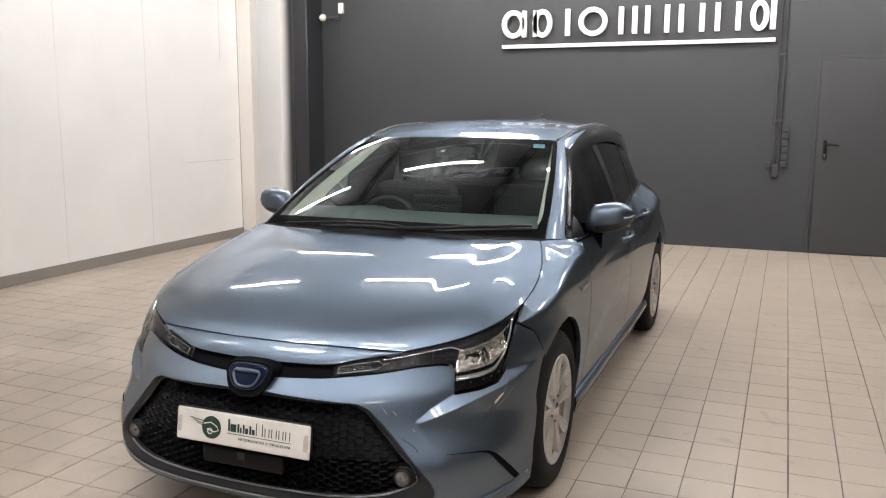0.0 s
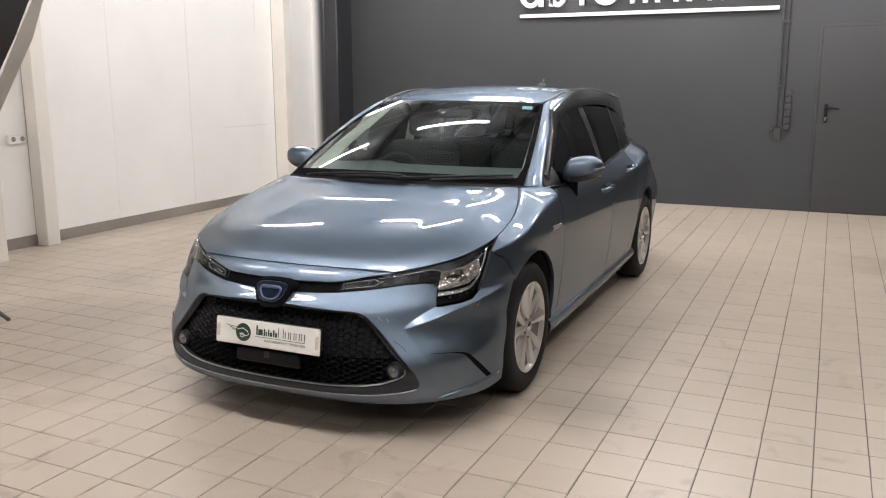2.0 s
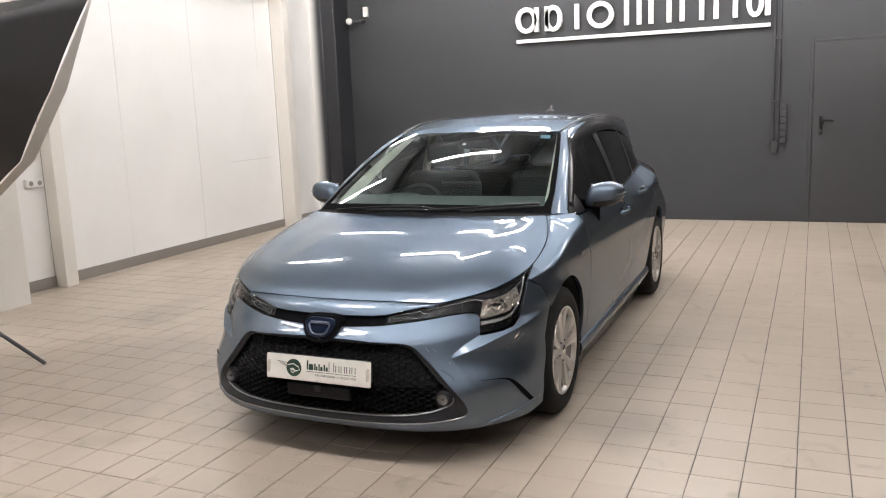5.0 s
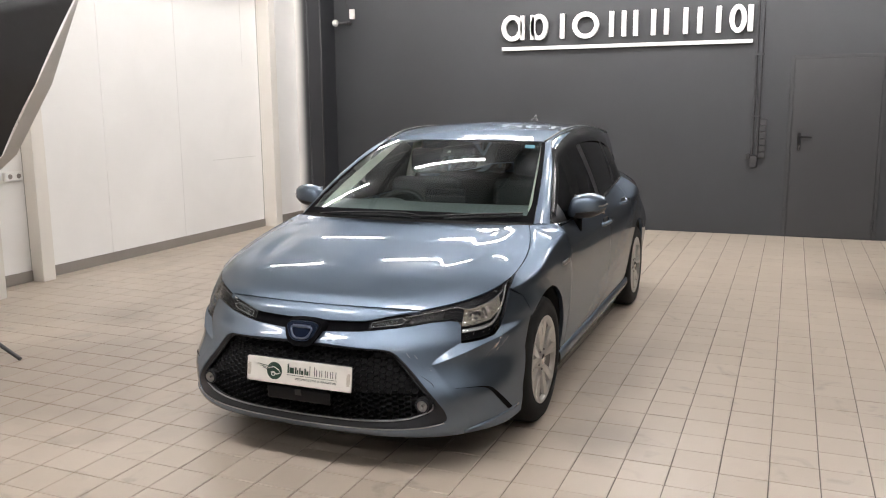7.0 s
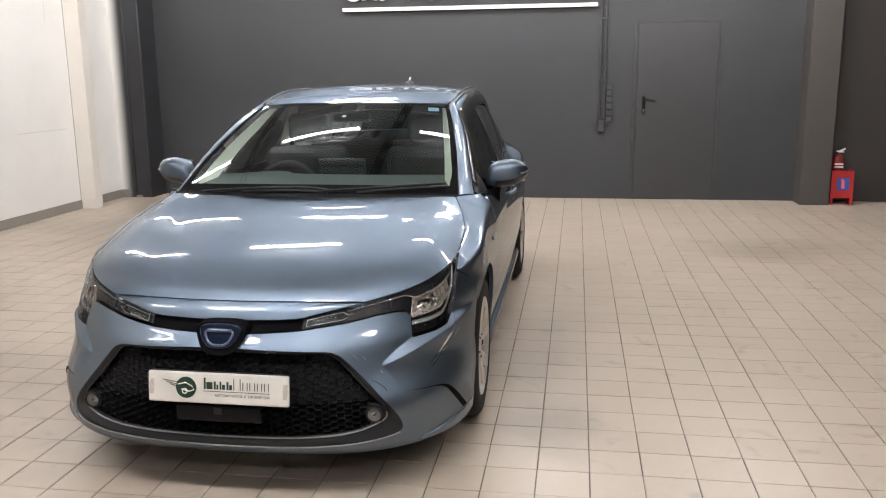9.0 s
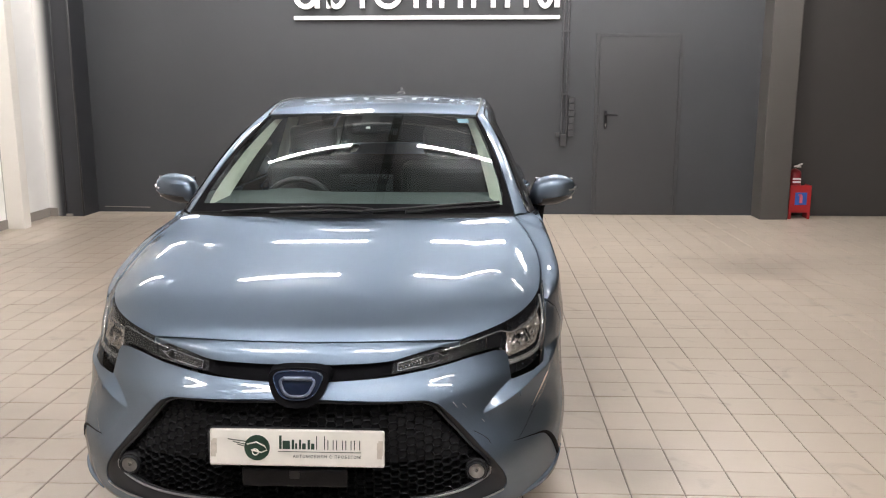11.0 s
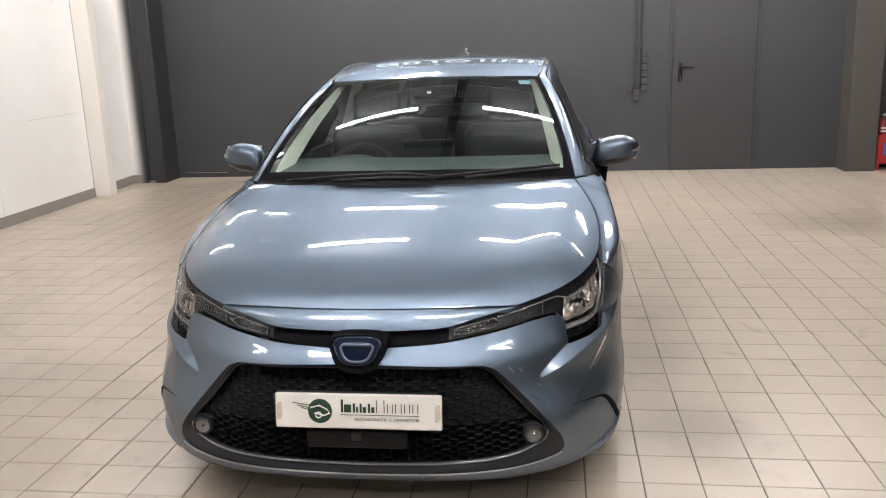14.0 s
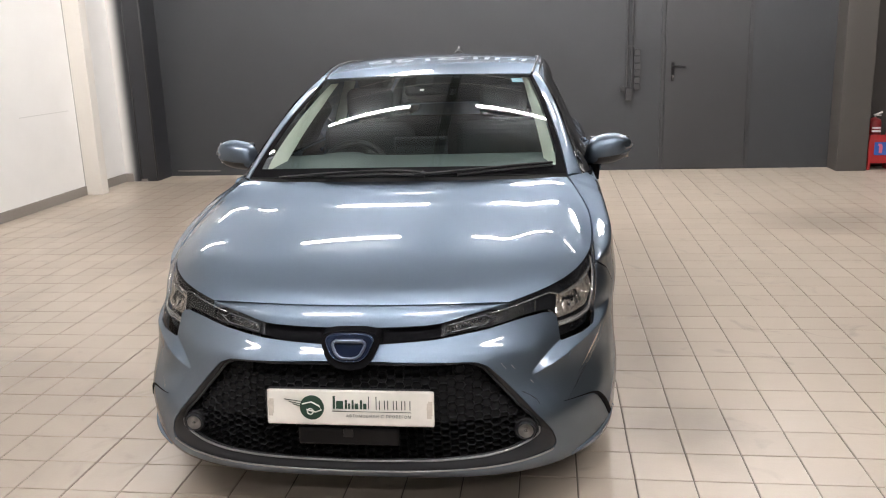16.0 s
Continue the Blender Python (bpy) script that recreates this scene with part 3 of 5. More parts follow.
def spline(xs, ys):
    """Natural cubic through the knots; straight beyond the ends."""
    x, y = np.asarray(xs, float), np.asarray(ys, float)
    k = len(x)
    h = np.diff(x)
    a = np.zeros((k, k))
    r = np.zeros(k)
    a[0, 0] = a[-1, -1] = 1
    for i in range(1, k - 1):
        a[i, i - 1], a[i, i], a[i, i + 1] = h[i - 1], 2 * (h[i - 1] + h[i]), h[i]
        r[i] = 6 * ((y[i + 1] - y[i]) / h[i] - (y[i] - y[i - 1]) / h[i - 1])
    m = np.linalg.solve(a, r)

    def f(q):
        q = np.clip(np.asarray(q, float), x[0], x[-1])
        i = np.clip(np.searchsorted(x, q) - 1, 0, k - 2)
        u, v = x[i + 1] - q, q - x[i]
        return (m[i] * u ** 3 + m[i + 1] * v ** 3) / (6 * h[i]) + (y[i] / h[i] - m[i] * h[i] / 6) * u + (y[i + 1] / h[i] - m[i + 1] * h[i] / 6) * v
    return f


def lin(xs, ys):
    return lambda q: np.interp(q, xs, ys)


def smooth01(v):
    v = np.clip(v, 0, 1)
    return v * v * (3 - 2 * v)


SA = 0.95          # where the nose's plan curve ends
power = spline([0.10, 0.25, 0.34, 0.41, 0.48, 0.56, 0.80], [3.25, 3.15, 3.0, 2.6, 2.32, 2.25, 2.25])   # roundness of the plan curve
nose = spline([0.10, 0.16, 0.19, 0.23, 0.30, 0.45, 0.53, 0.56, 0.60, 0.65, 0.71, 0.80], [0.14, 0.065, 0.035, 0.02, 0.01, 0.0, 0.014, 0.03, 0.066, 0.105, 0.148, 0.22])
half = spline([0.3, 0.93, 1.6, 2.4, 3.2, 3.6, 4.0, 4.5], [0.868, 0.868, 0.871, 0.8725, 0.870, 0.862, 0.840, 0.80])
tuck = spline([0.10, 0.18, 0.25, 0.35, 0.50, 0.65, 0.72, 0.80, 0.88, 0.94, 1.00], [-0.10, -0.062, -0.042, -0.026, -0.008, 0.0, -0.001, -0.012, -0.034, -0.066, -0.11])
belt = spline([1.20, 1.30, 1.6, 2.2, 2.8, 3.3, 3.7, 4.1, 4.5], [0.925, 0.925, 0.926, 0.937, 0.955, 0.985, 1.02, 1.04, 1.05])


def width(s, z):
    """Half width of the body's side."""
    lift = (belt(s) - 0.92) * smooth01((s - 1.3) / 0.5) * smooth01((z - 0.62) / 0.3)
    crease = 0.006 * np.exp(-((z - (0.80 + 0.035 * (s - 1.3))) / 0.018) ** 2) * smooth01((s - 1.2) / 0.4)
    haunch = smooth01((s - 2.9) / 0.7)
    taper = -0.085 * smooth01((s - 2.0) / 1.5) * smooth01((z - 0.74 - 0.17 * haunch) / (0.26 - 0.13 * haunch))
    taper = taper - 0.050 * smooth01((s - 3.2) / 0.9) * smooth01((z - 0.92) / 0.12)
    taper = taper - 0.105 * smooth01((s - 3.55) / 0.5) * smooth01((z - 0.58) / 0.38)
    return half(s) + tuck(z - lift) + crease + taper


def nose_width(z):
    """Half width ahead of the wheel: fuller below."""
    z = np.asarray(z, float)
    return 0.868 + tuck(z) * (0.25 + 0.75 * smooth01((z - 0.40) / 0.28))


def across(u, z, a, b):
    """Distance along and off the line from a to b, in the front view."""
    L = math.hypot(b[0] - a[0], b[1] - a[1])
    return ((u - a[0]) * (b[0] - a[0]) + (z - a[1]) * (b[1] - a[1])) / L, (-(u - a[0]) * (b[1] - a[1]) + (z - a[1]) * (b[0] - a[0])) / L


def relief(u, z):
    """The ledge that runs up from the bumper's corner under the lamp."""
    tip, along = (0.566, 0.474), 0.42
    w, v = across(u, z, tip, (tip[0] + 0.228, tip[1] + 0.104))
    _, f = across(u, z, tip, (tip[0] + 0.088, tip[1] - 0.110))
    crest = 0.032 * np.tanh(np.maximum(w, 0) * along / 0.032) * smooth01((0.30 - w) / 0.11)
    below = np.minimum(0.032 * np.tanh(np.maximum(f, 0) * along / 0.032), 0.032 * smooth01((0.30 - w) / 0.11)) * np.clip(1 + v / 0.30, 0, 1) ** 1.2
    above = crest * np.clip(1 - v / (0.008 + 0.9 * crest), 0, 1)
    d = np.where(v > 0, above, below)
    return d + 0.012 * smooth01((u - 0.70) / 0.12) * smooth01((0.72 - z) / 0.1)


def front(phi, z, out=0.0):
    """A point of the nose by its plan angle (0 ahead, pi/2 at the side) and height."""
    phi, z = np.broadcast_arrays(np.asarray(phi, float), np.asarray(z, float))
    U, s0, n = nose_width(z), nose(z), power(z)
    sn, cs = np.clip(np.sin(phi), 0, 1), np.clip(np.cos(phi), 0, 1)
    u, s = U * sn ** (2 / n), SA - (SA - s0) * cs ** (2 / n)
    d = relief(u, z) + out
    nx, ny = sn ** (2 - 2 / n) / U, -cs ** (2 - 2 / n) / (SA - s0)
    k = np.sqrt(nx * nx + ny * ny) + 1e-9
    return np.stack([u + d * nx / k, s + d * ny / k, z], -1)


def angle_u(u, z):
    return np.arcsin(np.clip(np.asarray(u) / nose_width(z), 0, 1) ** (power(z) / 2))


def angle_s(s, z):
    return np.arccos(np.clip((SA - np.asarray(s)) / (SA - nose(z)), 0, 1) ** (power(z) / 2))


def flank(s, z, out=0.0):
    """A point of the side by its length and height; rounds into the nose."""
    s, z = np.broadcast_arrays(np.asarray(s, float), np.asarray(z, float))
    a = front(angle_s(s, z), z, out)
    b = np.stack([width(s, z) + out, s, z], -1)
    return np.where((s < SA)[..., None], a, b)


CENTRE = np.array([0, 2.3, 0.55])


def sheet(name, P, mat, parent, lip=0.012, sides=(1,), label="", smooth=True, outward=None):
    """A panel from a grid of points, with its edges turned in. sides: 1 as given, -1 mirrored."""
    made = []
    for sd in sides:
        Q = np.array(P, float) * np.array([sd, 1, 1])
        n, m = Q.shape[:2]
        du, dv = np.gradient(Q, axis=0), np.gradient(Q, axis=1)
        N = np.cross(du, dv)
        N /= np.linalg.norm(N, axis=-1, keepdims=True) + 1e-12
        ref = Q - CENTRE if outward is None else np.broadcast_to(np.array(outward) * np.array([sd, 1, 1]), Q.shape)
        flip = np.sum(N * ref) < 0
        if flip:
            N = -N
        verts = [tuple(v) for v in Q.reshape(-1, 3)]
        idx = np.arange(n * m).reshape(n, m)
        fs = []
        for i in range(n - 1):
            for j in range(m - 1):
                f = (idx[i, j], idx[i + 1, j], idx[i + 1, j + 1], idx[i, j + 1])
                fs.append(tuple(int(q) for q in (f[::-1] if flip else f)))
        if lip:
            ring = [(i, 0) for i in range(n)] + [(n - 1, j) for j in range(1, m)] + [(i, m - 1) for i in range(n - 2, -1, -1)] + [(0, j) for j in range(m - 2, 0, -1)]
            base = len(verts)
            k = len(ring)
            for i, j in ring:
                verts.append(tuple(Q[i, j]))
            for i, j in ring:
                verts.append(tuple(Q[i, j] - N[i, j] * lip))
            for a in range(k):
                b = (a + 1) % k
                f = (base + a, base + b, base + k + b, base + k + a)
                fs.append(f if flip else f[::-1])
        me = bpy.data.meshes.new(name)
        me.from_pydata(verts, [], fs)
        me.materials.append(mat)
        if smooth:
            for p in me.polygons:
                p.use_smooth = True
        ob = new(name, me)
        ob.parent = parent
        if label:
            tagged(ob, label)
        made.append(ob)
    return made


def ruled(A, B, k, bulge=None):
    """A grid between two lines of points."""
    f = np.linspace(0, 1, k)[None, :, None]
    P = A[:, None] * (1 - f) + B[:, None] * f
    if bulge is not None:
        P = P + (4 * f * (1 - f)) * np.asarray(bulge)
    return P


car = thing("car", "blue grey metallic estate car parked on the tiles", "car")
BOTH = (1, -1)

# bonnet
E_S = [0.245, 0.33, 0.422, 0.52, 0.66, 0.80, 0.90, 1.00, 1.10, 1.17]
edge_u = spline(E_S, [0.490, 0.600, 0.683, 0.735, 0.768, 0.774, 0.767, 0.747, 0.717, 0.691])
edge_z = spline(E_S, [0.692, 0.712, 0.734, 0.757, 0.788, 0.825, 0.855, 0.887, 0.920, 0.945])
side_s = lambda b: 0.245 + 0.925 * b
mid_s = lambda b: 0.148 + 0.932 * b
mid_z = spline([0.148, 0.17, 0.22, 0.32, 0.50, 0.70, 0.90, 1.08], [0.709, 0.730, 0.756, 0.788, 0.837, 0.883, 0.919, 0.949])


def bonnet(a, b):
    """A point of the bonnet: a from its middle to its edge, b from lip to scuttle."""
    u = a * edge_u(side_s(b))
    s = mid_s(b) + (side_s(b) - mid_s(b)) * a ** 2.2
    ez = edge_z(side_s(b))
    z = ez + (mid_z(mid_s(b)) - ez) * (1 - a ** 2) * (1 + 0.55 * a ** 2)
    # raised shoulder that starts at a soft fold and rolls over to the wing
    fold, top = 0.40 + 0.16 * b, np.minimum(0.65, edge_u(side_s(b)) - 0.085)
    soft = lambda v, e: 0.5 * (v + np.sqrt(v * v + e * e))
    k1 = 0.16 * smooth01(b * 1.9 - 0.05)
    k2 = k1 * soft(edge_u(side_s(b)) - fold, 0.02) / soft(edge_u(side_s(b)) - top, 0.07)
    z = z + k1 * soft(u - fold, 0.02) - k2 * soft(u - top, 0.07)
    z = z + (0.013 * smooth01(b * 4) * (1 - smooth01((b - 0.62) / 0.38)) + 0.003 * np.sin(np.pi * np.clip(b, 0, 1))) * (1 - np.clip((a - 0.84) / 0.16, 0, 1) ** 2.2)
    return np.stack([u, s, z], -1)


aa = np.concatenate([-np.linspace(1, 0.8, 17), np.linspace(-0.78, 0.78, 65), np.linspace(0.8, 1, 17)])
bb = np.concatenate([np.linspace(0, 0.1, 8)[:-1], np.linspace(0.1, 1, 44)])
A, B = np.meshgrid(aa, bb, indexing="ij")
Pb = bonnet(np.abs(A), B)
Pb[..., 0] *= np.sign(A)
sheet("bonnet", Pb, M_PAINT, car, 0.02, label="smooth blue grey painted bonnet")
edge_f = lambda b: bonnet(np.ones_like(np.asarray(b, float)), np.asarray(b, float))

# body band between bonnet and upper grille
tt = np.linspace(0, 0.4875, 26)
top = bonnet(tt / 0.49, np.zeros_like(tt)) + np.array([0, 0.002, -0.005])
low_z = lin([0, 0.24, 0.285, 0.364, 0.44, 0.49], [0.649, 0.651, 0.654, 0.670, 0.681, 0.687])(tt)
low = front(angle_u(tt, low_z), low_z)
Pn = ruled(top, low, 13, np.array([0, -0.0030, 0.0026]))
sheet("nose_panel", Pn, M_PAINT, car, 0.02, BOTH)

# bumper skin round the mouth
T_IN = [0, 0.08, 0.16, 0.24, 0.28, 0.31, 0.35, 0.43, 0.52, 0.62, 0.70, 0.75, 0.79, 0.83, 0.88, 0.94, 1.0]
mouth_u = lin(T_IN, [0.0, 0.115, 0.265, 0.390, 0.430, 0.448, 0.475, 0.541, 0.602, 0.629, 0.640, 0.641, 0.630, 0.565, 0.454, 0.28, 0.0])
mouth_z = lin(T_IN, [0.566, 0.564, 0.555, 0.547, 0.530, 0.512, 0.484, 0.411, 0.341, 0.300, 0.268, 0.250, 0.232, 0.220, 0.210, 0.204, 0.198])
t_rim = np.unique(np.concatenate([np.linspace(0, 1, 140), np.linspace(0.3, 0.64, 150)]))


def eased(fn, t, r=0.012):
    """A line of straight pieces with its corners eased."""
    return sum(fn(np.clip(t + d, 0, 1)) for d in np.linspace(-r, r, 9)) / 9


mz = eased(mouth_z, t_rim)
ma = angle_u(eased(mouth_u, t_rim), mz)
ma[0] = ma[-1] = 0
# the skin's outer line: under grille and lamp, up to the wing, down the arch, back along the bottom
K_A = [0, 0.08, 0.16, 0.24, 0.28, 0.31, 0.33, 0.35, 0.39, 0.43, 0.46, 0.49]
K_B = [0.52, 0.55, 0.58, 0.62, 0.66, 0.70, 0.74, 0.78]
K_C = [0.80, 0.83, 0.88, 0.94, 1.0]
za, zb_, zc_ = [0.603, 0.607, 0.612, 0.626, 0.640, 0.643, 0.636, 0.620, 0.549, 0.556, 0.568, 0.593], [0.659, 0.735, 0.700, 0.610, 0.48, 0.36, 0.25, 0.18], [0.165] * 5
ang = np.concatenate([angle_u([0, 0.13, 0.27, 0.42, 0.53, 0.60, 0.630, 0.643, 0.655, 0.713, 0.744, 0.765], np.array(za)),
                      angle_s([0.522, 0.572, 0.640, 0.687, 0.60, 0.566, 0.560, 0.555], np.array(zb_)), angle_u([0.80, 0.68, 0.50, 0.28, 0.0], np.array(zc_))])
oz = np.interp(t_rim, K_A + K_B + K_C, za + zb_ + zc_)
oa = np.interp(t_rim, K_A + K_B + K_C, ang)
f = (np.linspace(0, 1, 84) ** 0.9)[None, :]
bow = 1 + 1.3 * smooth01((t_rim - 0.40) / 0.08) * smooth01((0.61 - t_rim) / 0.06)
fa = 1 - (1 - f) ** bow[:, None]
PA = ma[:, None] * (1 - fa) + oa[:, None] * fa
PZ = mz[:, None] * (1 - f) + oz[:, None] * f
skin = front(PA, PZ)
sheet("front_bumper", skin, M_PAINT, car, 0.02, BOTH, label="painted bumper with a wide dark mouth", outward=(0.3, -1, 0.0))

# dark frame in the mouth, its bright lower strips
in_u = eased(lin(T_IN, [0.0, 0.115, 0.262, 0.382, 0.418, 0.436, 0.462, 0.527, 0.584, 0.596, 0.594, 0.586, 0.560, 0.507, 0.421, 0.28, 0.0]), t_rim)
in_z = eased(lin(T_IN, [0.554, 0.552, 0.545, 0.540, 0.524, 0.506, 0.476, 0.402, 0.345, 0.316, 0.302, 0.294, 0.281, 0.262, 0.249, 0.241, 0.236]), t_rim)
ia = angle_u(np.maximum(in_u, 0), in_z)
ia[0] = ia[-1] = 0
g = np.linspace(0, 1, 8)[None, :]
dep = -0.004 - 0.022 * g ** 1.5
frm = front(ma[:, None] * (1 - g) + ia[:, None] * g, mz[:, None] * (1 - g) + in_z[:, None] * g, dep)
sheet("mouth_frame", frm, M_SATIN, car, 0.01, BOTH, "satin dark grey frame", outward=(0.1, -1, 0.1))


def strip(name, pts, r, mat, parent, label=""):
    both = np.concatenate([(pts * np.array([-1, 1, 1]))[::-1], pts[1:]])
    return part(name, tube([tuple(p) for p in both], r, 8), mat, parent, label, smooth=True)


sel = np.where(t_rim >= 0.60)[0][::-1]
strip("chrome_strip", front(ia[sel], in_z[sel] - 0.004, -0.016), 0.0035, M_STRIP, car, "thin bright strip along the mouth's lower edge")
sel2 = np.where(t_rim >= 0.78)[0][::-1]
strip("chrome_strip", front(ma[sel2], mz[sel2] + 0.002, 0.002), 0.0028, M_STRIP, car, "thin bright strip along the bumper's lower edge")
strip("mouth_seal", front(ia[t_rim <= 0.6], in_z[t_rim <= 0.6], -0.020), 0.004, M_SATIN, car)

# grille behind the mouth: dark backing and a mesh of six-sided cells
gu, gz = np.meshgrid(np.linspace(-0.62, 0.62, 41), np.linspace(0.20, 0.56, 12), indexing="ij")
back = front(angle_u(np.abs(gu), gz), gz, -0.070)
back[..., 0] *= np.sign(gu)
sheet("grille_backing", back, M_UNDER, car, 0)


def in_mouth(u, z, m=0.012):
    z_top = np.interp(abs(u), [0, 0.38, 0.43, 0.52, 0.58], [0.548, 0.536, 0.50, 0.402, 0.345])
    z_low = np.interp(abs(u), [0, 0.28, 0.42, 0.51, 0.58], [0.238, 0.243, 0.251, 0.264, 0.295])
    return z_low + m < z < z_top - m and abs(u) < 0.59


cw, ch = 0.034, 0.0120
cells = set()
for r in range(0, 30):
    for c in range(-12, 13):
        cu, cz = (c + 0.5 * (r % 2)) * cw * 1.62, 0.215 + r * ch
        if in_mouth(cu, cz, -0.006):
            cells.add((round(cu, 4), round(cz, 4)))
mesh_low, mesh_high = bmesh.new(), bmesh.new()
for cu, cz in sorted(cells):
    bm = mesh_low if cz < 0.43 else mesh_high
    hexa = [(cu + cw * 0.5 * x, cz + ch * y) for x, y in ((-1, 0), (-0.62, 1), (0.62, 1), (1, 0), (0.62, -1), (-0.62, -1))]
    outer, inner, deep = [], [], []
    for k, (x, y) in enumerate(hexa):
        ix, iz = cu + (x - cu) * 0.90, cz + (y - cz) * 0.86
        for lst, px, pz, d in ((outer, x, y, -0.040), (inner, ix, iz, -0.045), (deep, ix, iz, -0.068)):
            p = front(angle_u(abs(px), pz), pz, d)
            lst.append(bm.verts.new((math.copysign(p[0], px) if abs(px) > 1e-6 else 0, p[1], pz)))
    for k in range(6):
        q = (k + 1) % 6
        bm.faces.new((outer[k], outer[q], inner[q], inner[k]))
        bm.faces.new((inner[k], inner[q], deep[q], deep[k]))
for bm in (mesh_low, mesh_high):
    part("grille_mesh", bm, M_MESH, car, "black mesh of six-sided cells")
# closed band behind the plate with fine level ribs
pu = np.linspace(-0.555, 0.555, 60)
pz = np.linspace(0.358, 0.500, 71)
PU, PZB = np.meshgrid(pu, pz, indexing="ij")
edge_lim = np.interp(PZB, [0.345, 0.402, 0.50], [0.575, 0.515, 0.425])
PU = PU / 0.555 * edge_lim
band = front(angle_u(np.abs(PU), PZB), PZB, -0.046)
band[..., 0] *= np.sign(PU)
sheet("grille_band", band, M_BAND, car, 0.01, outward=(0, -1, 0), label="closed dark band with fine level ribs", smooth=False)
top_u = np.linspace(0.335, 0.44, 16)
for sd in BOTH:
    q = np.linspace(0, 1, 5)[None, :]
    hi_z = np.interp(top_u, [0.33, 0.38, 0.44], [0.542, 0.538, 0.505])
    cz_ = 0.503 + (hi_z[:, None] - 0.503) * q
    sheet("grille_band", front(angle_u(top_u[:, None] + 0 * q, cz_), cz_, -0.044), M_BAND, car, 0.01, (sd,), outward=(0, -1, 0))
part("radar_cover", box(-0.16, 0.16, 0.012, 0.03, 0.295, 0.355, 0.008), M_MESH, car, "dark sensor cover under the plate")
part("sensor", box(-0.014, 0.016, 0.008, 0.014, 0.325, 0.352, 0.002), M_BLACK, car)

# upper grille between the lamps
u1 = np.linspace(0, 0.33, 24)
zt = lin([0, 0.08, 0.30, 0.33], [0.650, 0.650, 0.656, 0.650])(u1)
zb = lin([0, 0.17, 0.31, 0.33], [0.600, 0.602, 0.614, 0.618])(u1)
gf = np.linspace(0, 1, 6)[None, :]
ug = front(angle_u(u1, zt)[:, None] * (1 - gf) + angle_u(u1, zb)[:, None] * gf, zt[:, None] * (1 - gf) + zb[:, None] * gf, -0.022)
sheet("upper_grille", ug, M_FRIT, car, 0.0, BOTH, "black upper grille")

# emblem: blue badge in a black surround
def plug(pts, depth, grow=0.0, tilt=0.0, zc=0.0, dome=0.0):
    b = bmesh.new()
    v0 = [b.verts.new((x, y + tilt * (z - zc), z)) for x, y, z in pts]
    v1 = [b.verts.new((x * (1 + grow), y + depth + tilt * (z - zc), zc + (z - zc) * (1 + grow))) for x, y, z in pts]
    cx = sum(p[0] for p in pts) / len(pts)
    cz = sum(p[2] for p in pts) / len(pts)
    c = b.verts.new((cx, pts[0][1] - dome + tilt * (cz - zc), cz))
    k = len(pts)
    for i in range(k):
        b.faces.new((v0[i], v0[(i + 1) % k], c))
        b.faces.new((v0[(i + 1) % k], v0[i], v1[i], v1[(i + 1) % k]))
    bmesh.ops.recalc_face_normals(b, faces=b.faces[:])
    return b


EZ = 0.59


def rounded(w, z0, z1, y, taper=0.20, n=44):
    """Outline of a soft shield, wider at the top."""
    pts = []
    for i in range(n):
        a = -2 * math.pi * i / n
        c, d = math.cos(a), math.sin(a)
        c, d = math.copysign(abs(c) ** 0.62, c), math.copysign(abs(d) ** 0.62, d)
        pts.append((c * w * (1 + taper * d), y, (z0 + z1) / 2 + (z1 - z0) / 2 * d))
    return pts


emblem = part("emblem", plug(rounded(0.083, 0.544, 0.652, 0.040, 0.26), 0.05, 0.06, 0.45, EZ, 0.004), M_FRIT, car, "black badge surround")
emblem.location = (0.012, 0, 0)
badge = part("badge", plug(rounded(0.067, 0.568, 0.646, 0.032, 0.27), 0.012, 0.03, 0.45, EZ, 0.003), M_EMBLEM, emblem, "deep blue enamel badge")
badge_line = lambda pts, r: tube([(x, y + 0.45 * (z - EZ), z) for x, y, z in pts], r, 8, True)
part("badge_rim", badge_line(rounded(0.066, 0.569, 0.645, 0.032, 0.27), 0.0022), M_BADGE_RIM, badge, smooth=True)
part("badge_bow", badge_line(rounded(0.046, 0.579, 0.630, 0.028, 0.26), 0.0046), M_BADGE, badge, smooth=True)
part("badge_bar", tube([(x, 0.027 + 0.45 * (0.627 - EZ), 0.627) for x in np.linspace(-0.042, 0.042, 9)], 0.0070, 8), M_BADGE, badge, smooth=True)

# plate
pl = part("number_plate", box(-0.26, 0.26, -0.016, -0.008, 0.372, 0.482, 0.006, segs=3), M_PLATE, car, "ivory dealer plate with a green print")
pl.matrix_basis = Matrix.Translation((0.014, 0.012, 0)) @ Matrix.Translation((0, 0, 0.43)) @ Matrix.Rotation(radians(-8), 4, "X") @ Matrix.Translation((0, 0, -0.43))
part("plate_holder", box(-0.255, 0.255, 0.006, 0.05, 0.38, 0.474, 0.004), M_BLACK, car)
part("print_disc", cyl((-0.118, -0.0175, 0.4265), (-0.118, -0.0155, 0.4265), 0.038, n=40), M_GREEN, pl, "dark green disc")
bm = bmesh.new()
for k, (x0, x1, z) in enumerate(((-0.205, -0.145, 0.452), (-0.19, -0.15, 0.444), (-0.178, -0.15, 0.437))):
    join(bm, tube([(x0, -0.017, z), (x1, -0.017, z - 0.008)], 0.0012, 6))
part("print_lines", bm, M_INK, pl)
